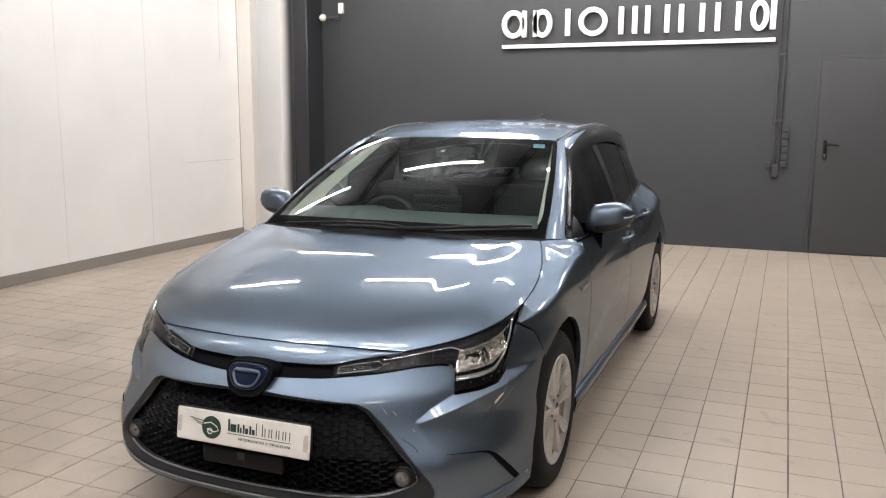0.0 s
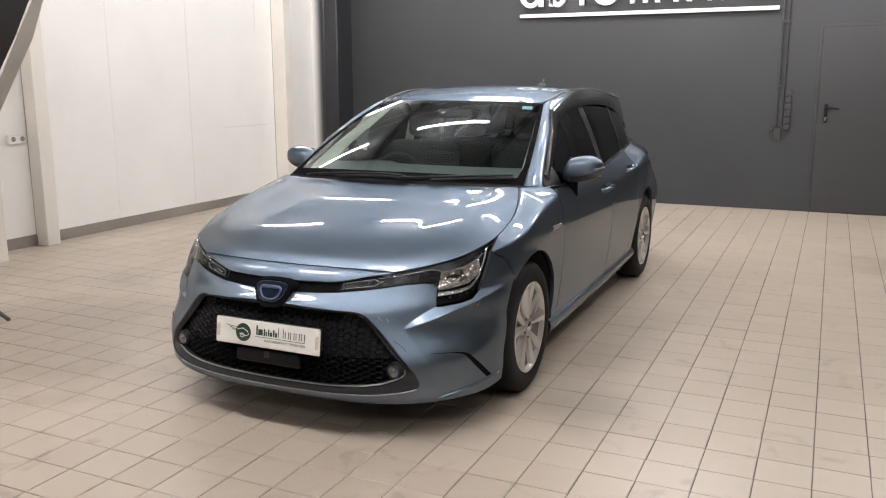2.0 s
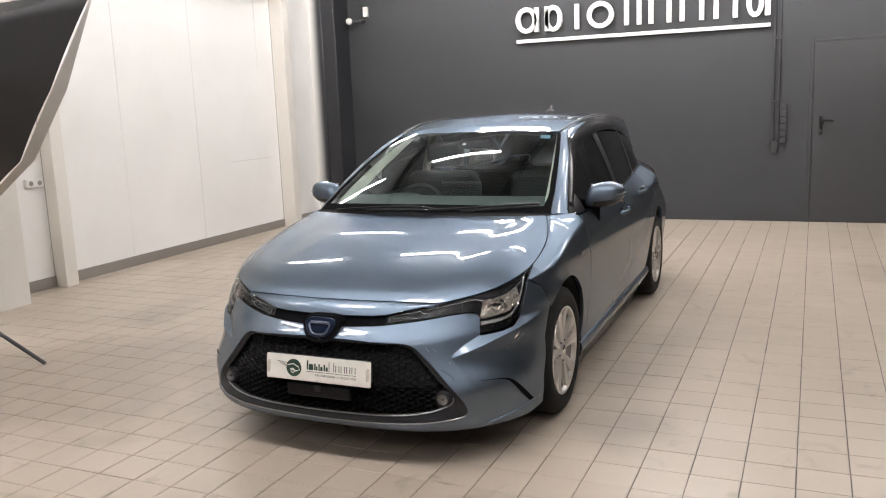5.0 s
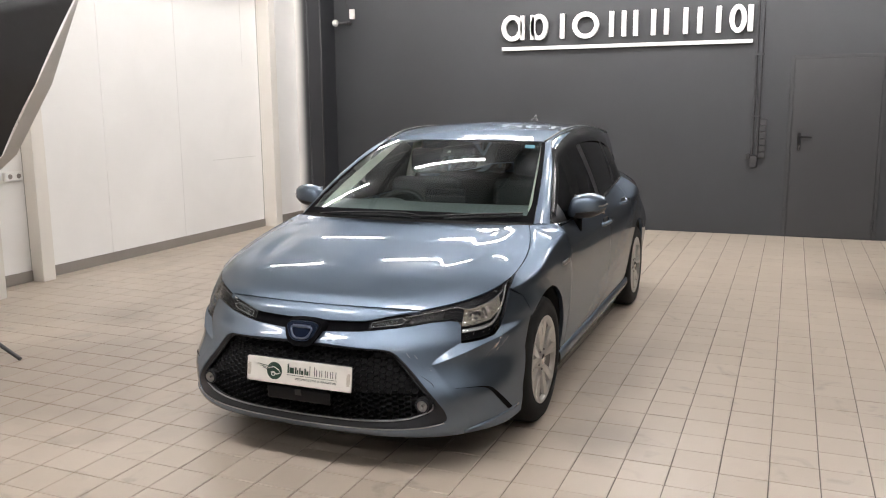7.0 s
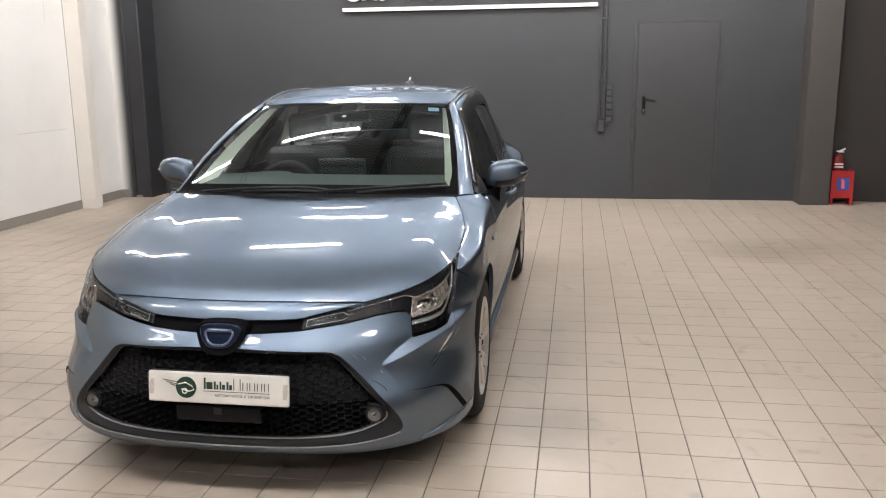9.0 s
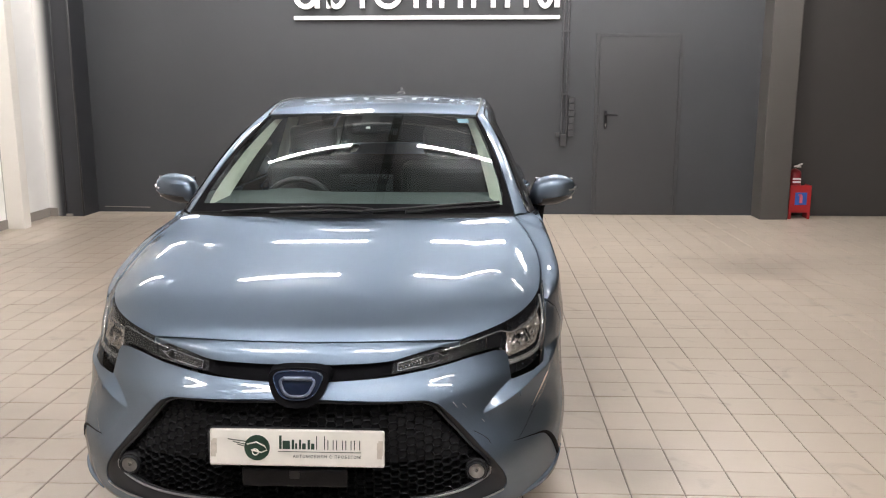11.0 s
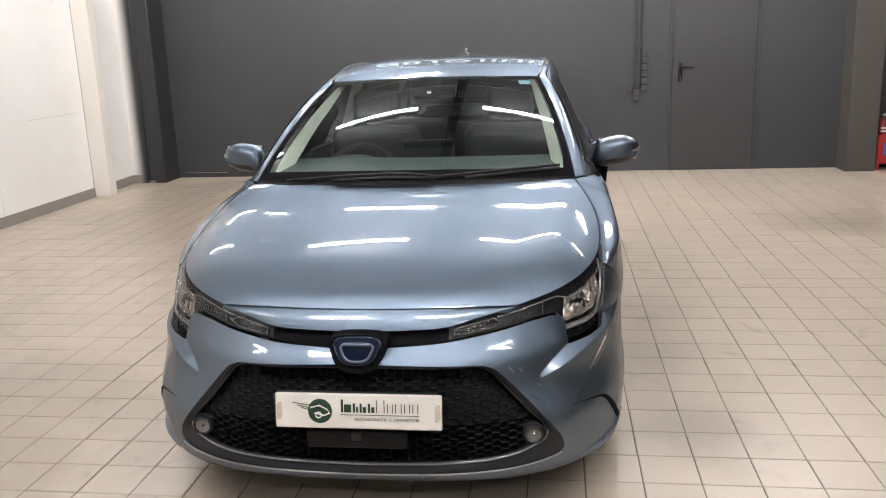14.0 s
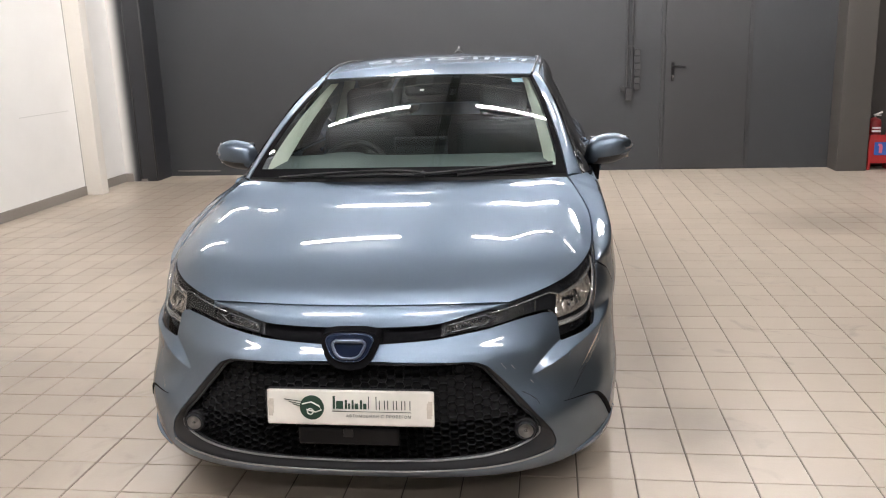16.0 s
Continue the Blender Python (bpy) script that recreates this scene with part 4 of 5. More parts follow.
part("print_swoosh", join(tube([(-0.148, -0.0178, 0.437), (-0.12, -0.0178, 0.444), (-0.095, -0.0178, 0.432), (-0.088, -0.0178, 0.42), (-0.105, -0.0178, 0.413), (-0.135, -0.0178, 0.420)], 0.0024, 6),
                          tube([(-0.123 + 0.009 * math.cos(a), -0.0178, 0.414 + 0.009 * math.sin(a)) for a in np.linspace(0, 6.28, 16)], 0.002, 6)), M_PLATE, pl)
x = -0.052
for w, h, t in ((0.034, 0.040, 0.007), (0.018, 0.028, 0.007), (0.022, 0.028, 0.006), (0.022, 0.028, 0.007), (0.030, 0.040, 0.0026), (0.022, 0.028, 0.0026), (0.024, 0.028, 0.0026), (0.022, 0.028, 0.0026), (0.022, 0.028, 0.0026)):
    ink = M_GREEN if t > 0.005 else M_INK
    part("print_block", box(x, x + t, -0.0172, -0.0155, 0.424, 0.424 + h), ink, pl)
    if t > 0.005:
        part("print_block", box(x + t + 0.003, x + w - 0.002, -0.0172, -0.0155, 0.424, 0.424 + h * 0.62), ink, pl)
    else:
        part("print_block", box(x + w - t - 0.004, x + w - 0.004, -0.0172, -0.0155, 0.424, 0.424 + h), ink, pl)
    x += w + 0.0035
part("print_rule", box(-0.055, 0.19, -0.0172, -0.0155, 0.4155, 0.4170), M_INK, pl)
txt = bpy.data.curves.new("print_words", "FONT")
txt.body = "АВТОМОБИЛИ С ПРОБЕГОМ"
txt.size, txt.extrude, txt.align_x, txt.space_character = 0.0120, 0.0004, "RIGHT", 1.26
txt.materials.append(M_INK)
ob = new("print_words", txt)
ob.parent = pl
ob.matrix_basis = Matrix.Translation((0.19, -0.0168, 0.3985)) @ Matrix.Rotation(radians(90), 4, "X")
for xx in (-0.248, 0.246):
    part("plate_screw", cyl((xx, -0.0172, 0.43), (xx, -0.0155, 0.43), 0.009, n=12), M_STAINED, pl, "stained screw cap")
    part("rub_mark", join(box(xx - 0.008, xx + 0.006, -0.0164, -0.0158, 0.398, 0.446, 0.0002), box(xx - 0.004, xx + 0.009, -0.0165, -0.0158, 0.408, 0.452, 0.0002)), M_STAINED, pl)

# fog lamps
for sd in BOTH:
    c = front(angle_u(0.545, 0.311), 0.311, 0.0)
    fx, fy = sd * 0.545, float(c[1]) + 0.022
    fog = part("fog_lamp", lathe([(0.038, 0.03), (0.039, 0.0), (0.035, -0.006), (0.031, 0.0), (0.030, 0.012)], 36, "y"), M_SATIN, car, "small round fog lamp", smooth=True)
    fog.location = (fx, fy, 0.311)
    fog.scale = (0.78, 1, 0.78)
    part("reflector", lathe([(0.0, 0.016), (0.012, 0.016), (0.022, 0.011), (0.0305, 0.0)], 30, "y"), M_RIM, fog, smooth=True)
    part("bulb", lathe([(0.0, -0.002), (0.007, 0.0), (0.009, 0.006), (0.009, 0.016)], 16, "y"), M_CHROME, fog, smooth=True)
    part("lens", lathe([(0.0, -0.006), (0.016, -0.005), (0.030, 0.0)], 30, "y"), M_LENS, fog, smooth=True)
    part("bezel", lathe([(0.046, 0.03), (0.045, 0.004), (0.040, 0.006)], 36, "y"), M_MESH, fog, smooth=True)

# black crescent vents at the bumper's corners
cu = np.linspace(0, 1, 24)
vu_t, vz_t = spline([0, 0.35, 0.6, 0.8, 1], [0.661, 0.735, 0.774, 0.802, 0.820])(cu), spline([0, 0.35, 0.6, 0.8, 1], [0.379, 0.372, 0.350, 0.295, 0.232])(cu)
vu_b, vz_b = spline([0, 0.35, 0.6, 0.8, 1], [0.6612, 0.734, 0.769, 0.794, 0.812])(cu), spline([0, 0.35, 0.6, 0.8, 1], [0.3782, 0.3685, 0.343, 0.288, 0.229])(cu)
vent = ruled(front(angle_u(vu_t, vz_t), vz_t, 0.003), front(angle_u(vu_b, vz_b), vz_b, 0.003), 5)
sheet("corner_vent", vent, M_FRIT, car, 0.006, BOTH, "black crescent vent")

# parking sensors and old scuffs on the bumper's corners
for sd in BOTH:
    c0, c1 = (front(angle_u(0.668, 0.505), 0.505, d) for d in (-0.004, 0.0015))
    part("parking_sensor", cyl(tuple(c0 * np.array([sd, 1, 1])), tuple(c1 * np.array([sd, 1, 1])), 0.009, n=20), M_PAINT, car)
for u0, z0, u1, z1 in ((0.560, 0.462, 0.568, 0.452), (0.500, 0.520, 0.512, 0.506), (0.470, 0.530, 0.484, 0.512)):
    q = np.linspace(0, 1, 5)
    zz = z0 + (z1 - z0) * q
    line = front(angle_u(u0 + (u1 - u0) * q, zz), zz, 0.0005)
    part("scuff", tube([tuple(p) for p in line], 0.0009, 5), M_SCUFF, car, "pale scuff in the paint")

# painted lip that runs out to the bumper's lower corner
lip_u, lip_z = np.linspace(0.690, 0.832, 14), np.linspace(0.178, 0.224, 14)
lip_out = -0.007 + 0.009 * np.sin(np.linspace(0.25, 2.9, 14))
for sd in BOTH:
    lip_line = front(angle_u(lip_u, lip_z), lip_z, lip_out) * np.array([sd, 1, 1])
    part("corner_lip", tube([tuple(p) for p in lip_line], 0.008, 10), M_PAINT, car, smooth=True)

# tow eye cover, seen as a thin dark seam
tow_u, tow_z = np.array([0.535, 0.560, 0.580, 0.588]), np.array([0.436, 0.420, 0.404, 0.391])
part("tow_cover_seam", tube([tuple(p) for p in front(angle_u(tow_u, tow_z), tow_z, 0.0003)], 0.0011, 5), M_UNDER, car)

# headlamps
in_t = np.linspace(0, 1, 22)
iu = 0.285 + (0.640 - 0.285) * in_t
ilz = lin([0.285, 0.366, 0.452, 0.539, 0.601, 0.628, 0.640], [0.614, 0.621, 0.629, 0.642, 0.645, 0.638, 0.624])(iu)
itz = lin([0.285, 0.364, 0.48, 0.538, 0.60, 0.640], [0.650, 0.667, 0.684, 0.694, 0.706, 0.715])(iu)
g = np.linspace(0, 1, 9)[None, :]
inner_part = front(angle_u(iu, ilz)[:, None] * (1 - g) + angle_u(iu, itz)[:, None] * g, ilz[:, None] * (1 - g) + itz[:, None] * g)
ot = np.linspace(0, 1, 26)
oz_l = lin([0, 0.15, 0.3, 0.42, 0.6, 0.8, 1.0], [0.551, 0.558, 0.570, 0.595, 0.660, 0.733, 0.784])(ot)
oa_l = lin([0, 0.15, 0.3, 0.42, 0.6, 0.8, 1.0], [float(angle_u(0.657, 0.551)), float(angle_s(0.371, 0.558)), float(angle_s(0.424, 0.570)), float(angle_s(0.472, 0.595)), float(angle_s(0.520, 0.660)), float(angle_s(0.570, 0.733)), float(angle_s(0.655, 0.784))])(ot)
low_o = front(oa_l, oz_l)
low_o[:, 0] -= np.interp(low_o[:, 1], [0.528, 0.57, 0.655], [0, 0.008, 0.034])
low_o[-1] += np.array([0, 0.004, -0.003])
top_o = edge_f((np.interp(ot, [0, 1], [0.370, 0.664]) - 0.245) / 0.925) + np.array([0.002, -0.004, -0.007])
outer_part = ruled(low_o, top_o, 13, np.array([0.010, -0.012, 0.0]) * np.sin(np.pi * np.clip(ot, 0, 1))[:, None, None])
for sd in BOTH:
    lampa = sheet("headlamp", inner_part + np.array([0, 0.022, 0]), M_LAMP_BASE, car, 0.02, (sd,), "swept clear headlamp with a dark housing", outward=(0.3, -1, 0.2))[0]
    sheet("housing", outer_part * np.array([sd, 1, 1]) + np.array([-0.02 * sd, 0.022, 0]), M_LAMP_BASE, lampa, 0.02, (1,), outward=(0.4 * sd, -1, 0.2))
    sheet("lens", (inner_part + np.array([0, -0.001, 0])) * np.array([sd, 1, 1]), M_LENS, lampa, 0.0, outward=(0.3 * sd, -1, 0.2))
    sheet("lens", outer_part * np.array([sd, 1, 1]), M_LENS, lampa, 0.0, outward=(0.4 * sd, -1, 0.2))
    # daytime strip in the inner arm, three chambers, main reflector and bright edges
    mir = np.array([sd, 1, 1])
    way = (0.4 * sd, -1, 0.2)
    sheet("daylight_strip", (inner_part[1:8, 2:7] + np.array([0, 0.012, 0])) * mir, M_DRL, lampa, 0.006, outward=way, label="ribbed grey daylight strip")
    for k0, k1 in ((8, 12), (12, 16)):
        sheet("chamber", (inner_part[k0:k1, 1:7] + np.array([0, 0.017, 0])) * mir, M_CHAMBER, lampa, 0.006, outward=way)
    across_cols = lambda i0, i1, cols: np.stack([outer_part[i0:i1, int(c)] * (1 - c % 1) + outer_part[i0:i1, min(int(c) + 1, 12)] * (c % 1) for c in cols], 1)
    rows = np.concatenate([inner_part[18:21, 1:7], across_cols(0, 14, np.linspace(4.4, 9.2, 6))]) + np.array([-0.010, 0.016, 0])
    rows[:, 1:5, 1] += 0.016 * np.sin(np.linspace(0, math.pi, len(rows)))[:, None]
    fine = np.stack([np.interp(np.linspace(0, len(rows) - 1, 36), np.arange(len(rows)), rows[:, j, k]) for j in range(6) for k in range(3)], -1).reshape(36, 6, 3)
    facets = np.stack([fine[:, int(c)] * (1 - c % 1) + fine[:, min(int(c) + 1, 5)] * (c % 1) for c in np.linspace(0, 5, 13)], 1)
    facets[1:-1, 1:-1] += np.random.default_rng(5).uniform(-0.0022, 0.0022, facets[1:-1, 1:-1].shape)
    sheet("reflector", facets * mir, M_FACETS, lampa, 0.006, outward=way, label="faceted bright reflector", smooth=False)
    # bright blade that turns up along the outer edge to the tip
    def lamp_line(i0, i1, col, off):
        c0 = np.clip(np.floor(col).astype(int), 0, 11)
        w = (col - c0)[:, None]
        idx = np.arange(i0, i1)
        return outer_part[idx, c0] * (1 - w) + outer_part[idx, c0 + 1] * w + np.array(off)
    n_i = 20
    lo_c = np.interp(np.arange(n_i), [0, 3, 8, 12, 16, 19], [2.7, 2.6, 2.7, 3.2, 5.4, 9.0])
    hi_c = np.interp(np.arange(n_i), [0, 3, 8, 12, 16, 19], [3.7, 3.6, 3.6, 4.2, 6.6, 10.2])
    blade = ruled(lamp_line(0, n_i, lo_c, (-0.006, 0.006, 0)), lamp_line(0, n_i, hi_c, (-0.008, 0.011, 0)), 5, np.array([0.003, -0.004, 0]))
    sheet("bright_edge", blade * mir, M_BLADE, lampa, 0.006, outward=way)
    rim_line = lamp_line(12, 26, np.full(14, 0.5), (-0.003, 0.003, 0))
    part("bright_edge", tube([tuple(p * mir) for p in rim_line], 0.0018, 6), M_BLADE, lampa, smooth=True)
    topp = np.concatenate([inner_part[9:21, 6], across_cols(1, 17, [9.3])[:, 0]]) + np.array([-0.004, 0.006, 0.0])
    part("bright_edge", tube([tuple(p * mir) for p in topp], 0.0025, 8), M_BLADE, lampa, smooth=True)
    part("divider", tube([tuple(p * mir) for p in inner_part[17, 1:8] + np.array([0, 0.012, 0])], 0.002, 6), M_REFLECTOR, lampa, smooth=True)
    for k in range(22):
        b = bmesh.new()
        fi, fj = 1.3 + 0.28 * k, 2.8 + (1.0 if k % 2 else 0.0) + 0.08 * k
        a0, a1 = int(fi), int(fj)
        pnt = inner_part[a0, a1] * (1 - fi + a0) + inner_part[a0 + 1, a1] * (fi - a0) + np.array([0, 0.008, 0.0])
        bmesh.ops.create_icosphere(b, subdivisions=1, radius=0.0032, matrix=Matrix.Translation(pnt * mir))
        part("lens_bead", b, M_CHROME, lampa)
    frame_line = np.concatenate([inner_part[1:9, 6], inner_part[9:11, 4], inner_part[8:0:-1, 2]]) + np.array([0, 0.008, 0])
    part("strip_rim", tube([tuple(p * mir) for p in frame_line], 0.0016, 6, True), M_STRIP, lampa, smooth=True)
    for i0, j0, j1, mt in ((8, 1, 4, M_UNDER), (9, 1, 3, M_UNDER), (5, 4, 5, M_CHROME), (12, 3, 5, M_CHROME), (14, 2, 4, M_CHROME), (6, 0, 2, M_CHROME), (3, 1, 3, M_CHROME)):
        part("facet_edge", tube([tuple(p * mir) for p in rows[i0, j0:j1 + 1] + np.array([0, -0.004, 0])], 0.0022, 6), mt, lampa)
    for k in range(2, 9, 2):
        b = bmesh.new()
        bmesh.ops.create_icosphere(b, subdivisions=1, radius=0.0035, matrix=Matrix.Translation(outer_part[k, 2] * mir + np.array([0, 0.008, 0])))
        part("reflector_dot", b, M_CHROME, lampa)

# front wings, doors, rear quarters
AR = 0.368


def arch(s, c):
    return np.where(np.abs(s - c) < AR, 0.315 + np.sqrt(np.maximum(AR ** 2 - (s - c) ** 2, 0)), 0.0)


shoulder = spline([0.585, 0.69, 0.8, 1.0, 1.2, 1.4], [0.741, 0.752, 0.772, 0.82, 0.858, 0.878])
edge_b = lambda s: (np.asarray(s) - 0.245) / 0.925


def wing_top(s):
    p = edge_f(edge_b(np.clip(s, 0.667, 1.17)))
    tail = np.stack([np.interp(s, [1.17, 1.235, 1.335, 1.40], [0.691, 0.706, 0.762, 0.785]), s, np.interp(s, [1.17, 1.40], [0.944, 0.930])], -1)
    q = np.where((s > 1.17)[:, None], tail, p)
    q[:, 0] += 0.005
    front_end = (s < 0.667)
    q[front_end] = front(angle_s(s[front_end], np.interp(s[front_end], [0.570, 0.667], [0.736, 0.788])), np.interp(s[front_end], [0.570, 0.667], [0.736, 0.788]))
    q[front_end, 0] -= np.interp(q[front_end, 1], [0.528, 0.57, 0.655], [0, 0.006, 0.032])
    return q


ws = np.concatenate([np.linspace(0.585, 0.69, 14)[:-1], np.linspace(0.69, 1.22, 40)[:-1], np.linspace(1.22, 1.30, 16)[:-1], np.linspace(1.30, 1.385, 6)])
lo = np.maximum(arch(ws, 0.93), 0.262)
lo = np.where(ws < 0.69, np.interp(ws, [0.585, 0.645, 0.69], [0.736, 0.700, 0.612]), lo)
hi = shoulder(ws)
fz = np.linspace(0, 1, 16)[None, :]
side_g = flank(ws[:, None] + 0 * fz, lo[:, None] * (1 - fz) + hi[:, None] * fz)
p0, p3 = side_g[:, -1], wing_top(ws)
t0 = (side_g[:, -1] - side_g[:, -2])
t0 /= np.linalg.norm(t0, axis=1, keepdims=True)
dl = np.linalg.norm(p3 - p0, axis=1, keepdims=True)
p1 = p0 + t0 * dl * 0.26
p2 = p3 + np.array([0.22, 0, -0.22]) * dl
f = np.linspace(0, 1, 13)[1:][None, :, None]
roll = p0[:, None] * (1 - f) ** 3 + 3 * p1[:, None] * f * (1 - f) ** 2 + 3 * p2[:, None] * f ** 2 * (1 - f) + p3[:, None] * f ** 3
wing = np.concatenate([side_g, roll], 1)
sheet("front_wing", wing, M_PAINT, car, 0.02, BOTH)


def door_grid(s0, s1, n, lowf, m=26):
    s = np.linspace(s0, s1, n)
    a, b = lowf(s), belt(s) - 0.004
    f = np.linspace(0, 1, m)[None, :]
    return flank(s[:, None] + 0 * f, a[:, None] * (1 - f) + b[:, None] * f)


fdoor = sheet("front_door", door_grid(1.392, 2.415, 30, lambda s: 0.262 + 0 * s), M_PAINT, car, 0.02, BOTH)
rdoor = sheet("rear_door", door_grid(2.423, 3.215, 26, lambda s: np.maximum(0.262 + 0 * s, arch(s, 3.57))), M_PAINT, car, 0.02, BOTH)
qs = np.concatenate([np.linspace(3.223, 3.9, 46)[:-1], np.linspace(3.9, 3.96, 10)[:-1], np.linspace(3.96, 4.12, 6)])
qa, qb = np.maximum(arch(qs, 3.57), 0.30), belt(qs)
f = np.linspace(0, 1, 26)[None, :]
sheet("rear_quarter", flank(qs[:, None] + 0 * f, qa[:, None] * (1 - f) + qb[:, None] * f), M_PAINT, car, 0.02, BOTH)

# sills
ss = np.linspace(1.27, 3.24, 40)
prof = np.array([[0.000, 0.258], [0.014, 0.250], [0.020, 0.225], [0.012, 0.185], [-0.01, 0.168], [-0.06, 0.165]])
P = np.stack([np.stack([width(ss, 0.25 + 0 * ss) + o, ss, z + 0.012 * (ss - 1.27)], -1) for o, z in prof], 1)
sheet("sill", P, M_PAINT, car, 0.0, BOTH)

# cabin lines: screen edge, roof edge, window line
K = [0, 0.16, 0.30, 0.42, 0.52, 0.62, 0.74, 0.86, 1.0]
K_R = [0.42, 0.52, 0.62, 0.74, 0.86, 1.0]


def bent(p0, p1, p2, ys):
    """A parabola up the screen's edge, then a spline along the roof."""
    rf = spline(K_R, ys)

    def f(k):
        k = np.asarray(k, float)
        t = k / 0.42
        return np.where(k < 0.42, p0 * (1 - t) * (1 - 2 * t) + 4 * p1 * t * (1 - t) + p2 * t * (2 * t - 1), rf(np.maximum(k, 0.42)))
    return f


in_x = bent(0.700, 0.631, 0.534, [0.534, 0.553, 0.557, 0.542, 0.510, 0.48])
in_y = bent(1.235, 1.620, 2.035, [2.035, 2.32, 2.65, 3.10, 3.60, 4.15])
in_zf = bent(0.945, 1.155, 1.336, [1.336, 1.383, 1.404, 1.400, 1.370, 1.318])
out_x = spline(K, [0.760, 0.704, 0.650, 0.604, 0.605, 0.604, 0.592, 0.572, 0.575])
out_y = spline(K, [1.335, 1.575, 1.80, 2.03, 2.33, 2.66, 3.10, 3.58, 4.00])
out_z = spline(K, [0.930, 1.082, 1.208, 1.302, 1.350, 1.368, 1.352, 1.285, 1.10])
kk = np.linspace(0, 1, 90)
C_in = np.stack([in_x(kk), in_y(kk), in_zf(kk)], -1)
C_out = np.stack([out_x(kk), out_y(kk), out_z(kk)], -1)
rail = ruled(C_in, C_out, 11, np.array([0.008, -0.002, 0.010]) * np.interp(kk, [0, 0.2, 0.4, 1], [0.4, 0.9, 1, 1])[:, None, None])
sheet("pillar_rail", rail, M_PAINT, car, 0.012, BOTH)

# roof
kr = np.linspace(0.42, 1, 50)
R_edge = np.stack([in_x(kr) - 0.004, in_y(kr), in_zf(kr)], -1)
ra = np.linspace(-1, 1, 41)
crown = np.interp(kr, [0.42, 0.455, 0.6, 1], [0.012, 0.023, 0.030, 0.035])
fwd = np.interp(kr, [0.42, 0.5, 0.6, 1], [-0.10, -0.06, -0.0, 0.06])
RP = np.stack([np.outer(R_edge[:, 0], ra), R_edge[:, 1][:, None] + fwd[:, None] * (1 - ra ** 2)[None], R_edge[:, 2][:, None] + crown[:, None] * (1 - np.abs(ra) ** 2.4)[None]], -1)
sheet("roof", RP, M_PAINT, car, 0.012)
for sd in BOTH:
    gr = np.stack([in_x(kr), in_y(kr), in_zf(kr) + 0.002], -1) * np.array([sd, 1, 1])
    part("roof_moulding", tube([tuple(p) for p in gr], 0.006, 6), M_BLACK, car, smooth=True)

# windscreen
kw = np.linspace(0, 0.42, 34)
W_edge = np.stack([in_x(kw) - 0.004, in_y(kw), in_zf(kw) - 0.002], -1)
wa = np.linspace(-1, 1, 41)
wf = np.interp(kw, [0, 0.42], [-0.155, -0.10])
wc = np.interp(kw, [0, 0.42], [0.022, 0.016])
WP = np.stack([np.outer(W_edge[:, 0], wa), W_edge[:, 1][:, None] + wf[:, None] * (1 - wa ** 2)[None], W_edge[:, 2][:, None] + wc[:, None] * (1 - wa ** 2)[None]], -1)
screen = sheet("windscreen", WP, M_GLASS, car, 0.0, label="tinted curved windscreen", outward=(0, -0.6, 1))[0]
screen.visible_shadow = False


def on_screen(a, k, d=0.0):
    """A point of the screen; a across (-1 to 1), k up (0 to 1)."""
    k = np.asarray(k) * 0.42
    a = np.asarray(a)
    p = np.stack([(in_x(k) - 0.004) * a, in_y(k) + np.interp(k, [0, 0.42], [-0.155, -0.10]) * (1 - a ** 2), in_zf(k) - 0.002 + np.interp(k, [0, 0.42], [0.022, 0.016]) * (1 - a ** 2)], -1)
    return p + np.array([0, -0.5, 0.86]) * d


# printed black edge under the glass
for nm, a0, a1, k0, k1 in (("frit_low", -1, 1, 0.0, 0.075), ("frit_top", -1, 1, 0.975, 1.0), ("mirror_shade", -0.06, 0.10, 0.86, 0.975)):
    A, B = np.meshgrid(np.linspace(a0, a1, 31), np.linspace(k0, k1, 9), indexing="ij")
    sheet(nm, on_screen(A, B, 0.002 if nm == "frit_low" else -0.003), M_FRIT, screen, 0.0, outward=(0, -0.6, 1))
kq_ = np.linspace(0.075, 0.975, 24)
inner_a = spline([0.10, 0.15, 0.30, 0.55, 0.80, 0.975], [0.945, 0.958, 0.963, 0.965, 0.967, 0.970])(kq_)
for sd in BOTH:
    fq = np.linspace(0, 1, 7)[None, :]
    sheet("frit_side", on_screen(sd * (inner_a[:, None] * (1 - fq) + fq), kq_[:, None] + 0 * fq, 0.002), M_FRIT, screen, 0.0, outward=(0, -0.6, 1))
A, B = np.meshgrid(np.linspace(0.80, 0.90, 9), np.linspace(0.895, 0.945, 5), indexing="ij")
sheet("sticker", on_screen(A, B, -0.002), M_STICKER, screen, 0.0, outward=(0, -0.6, 1), label="round pale blue sticker")
A, B = np.meshgrid(np.linspace(0.0, 0.035, 4), np.linspace(0.80, 0.825, 4), indexing="ij")
sheet("sticker", on_screen(A, B, -0.004), M_PAPER, screen, 0.0, outward=(0, -0.6, 1), label="small white square sticker")

# scuttle panel and wipers
ca = np.linspace(-1, 1, 41)
c_front = bonnet(np.abs(ca), np.ones(41))
c_front[:, 0] *= np.sign(ca)
c_front += np.array([0, 0.006, -0.022])
c_back = on_screen(ca, np.full(41, 0.006), 0.003)
sheet("scuttle", ruled(c_front, c_back, 7, np.array([0, 0, -0.022])), M_SCUTTLE, car, 0.0, outward=(0, 0, 1), label="black scuttle panel below the windscreen")


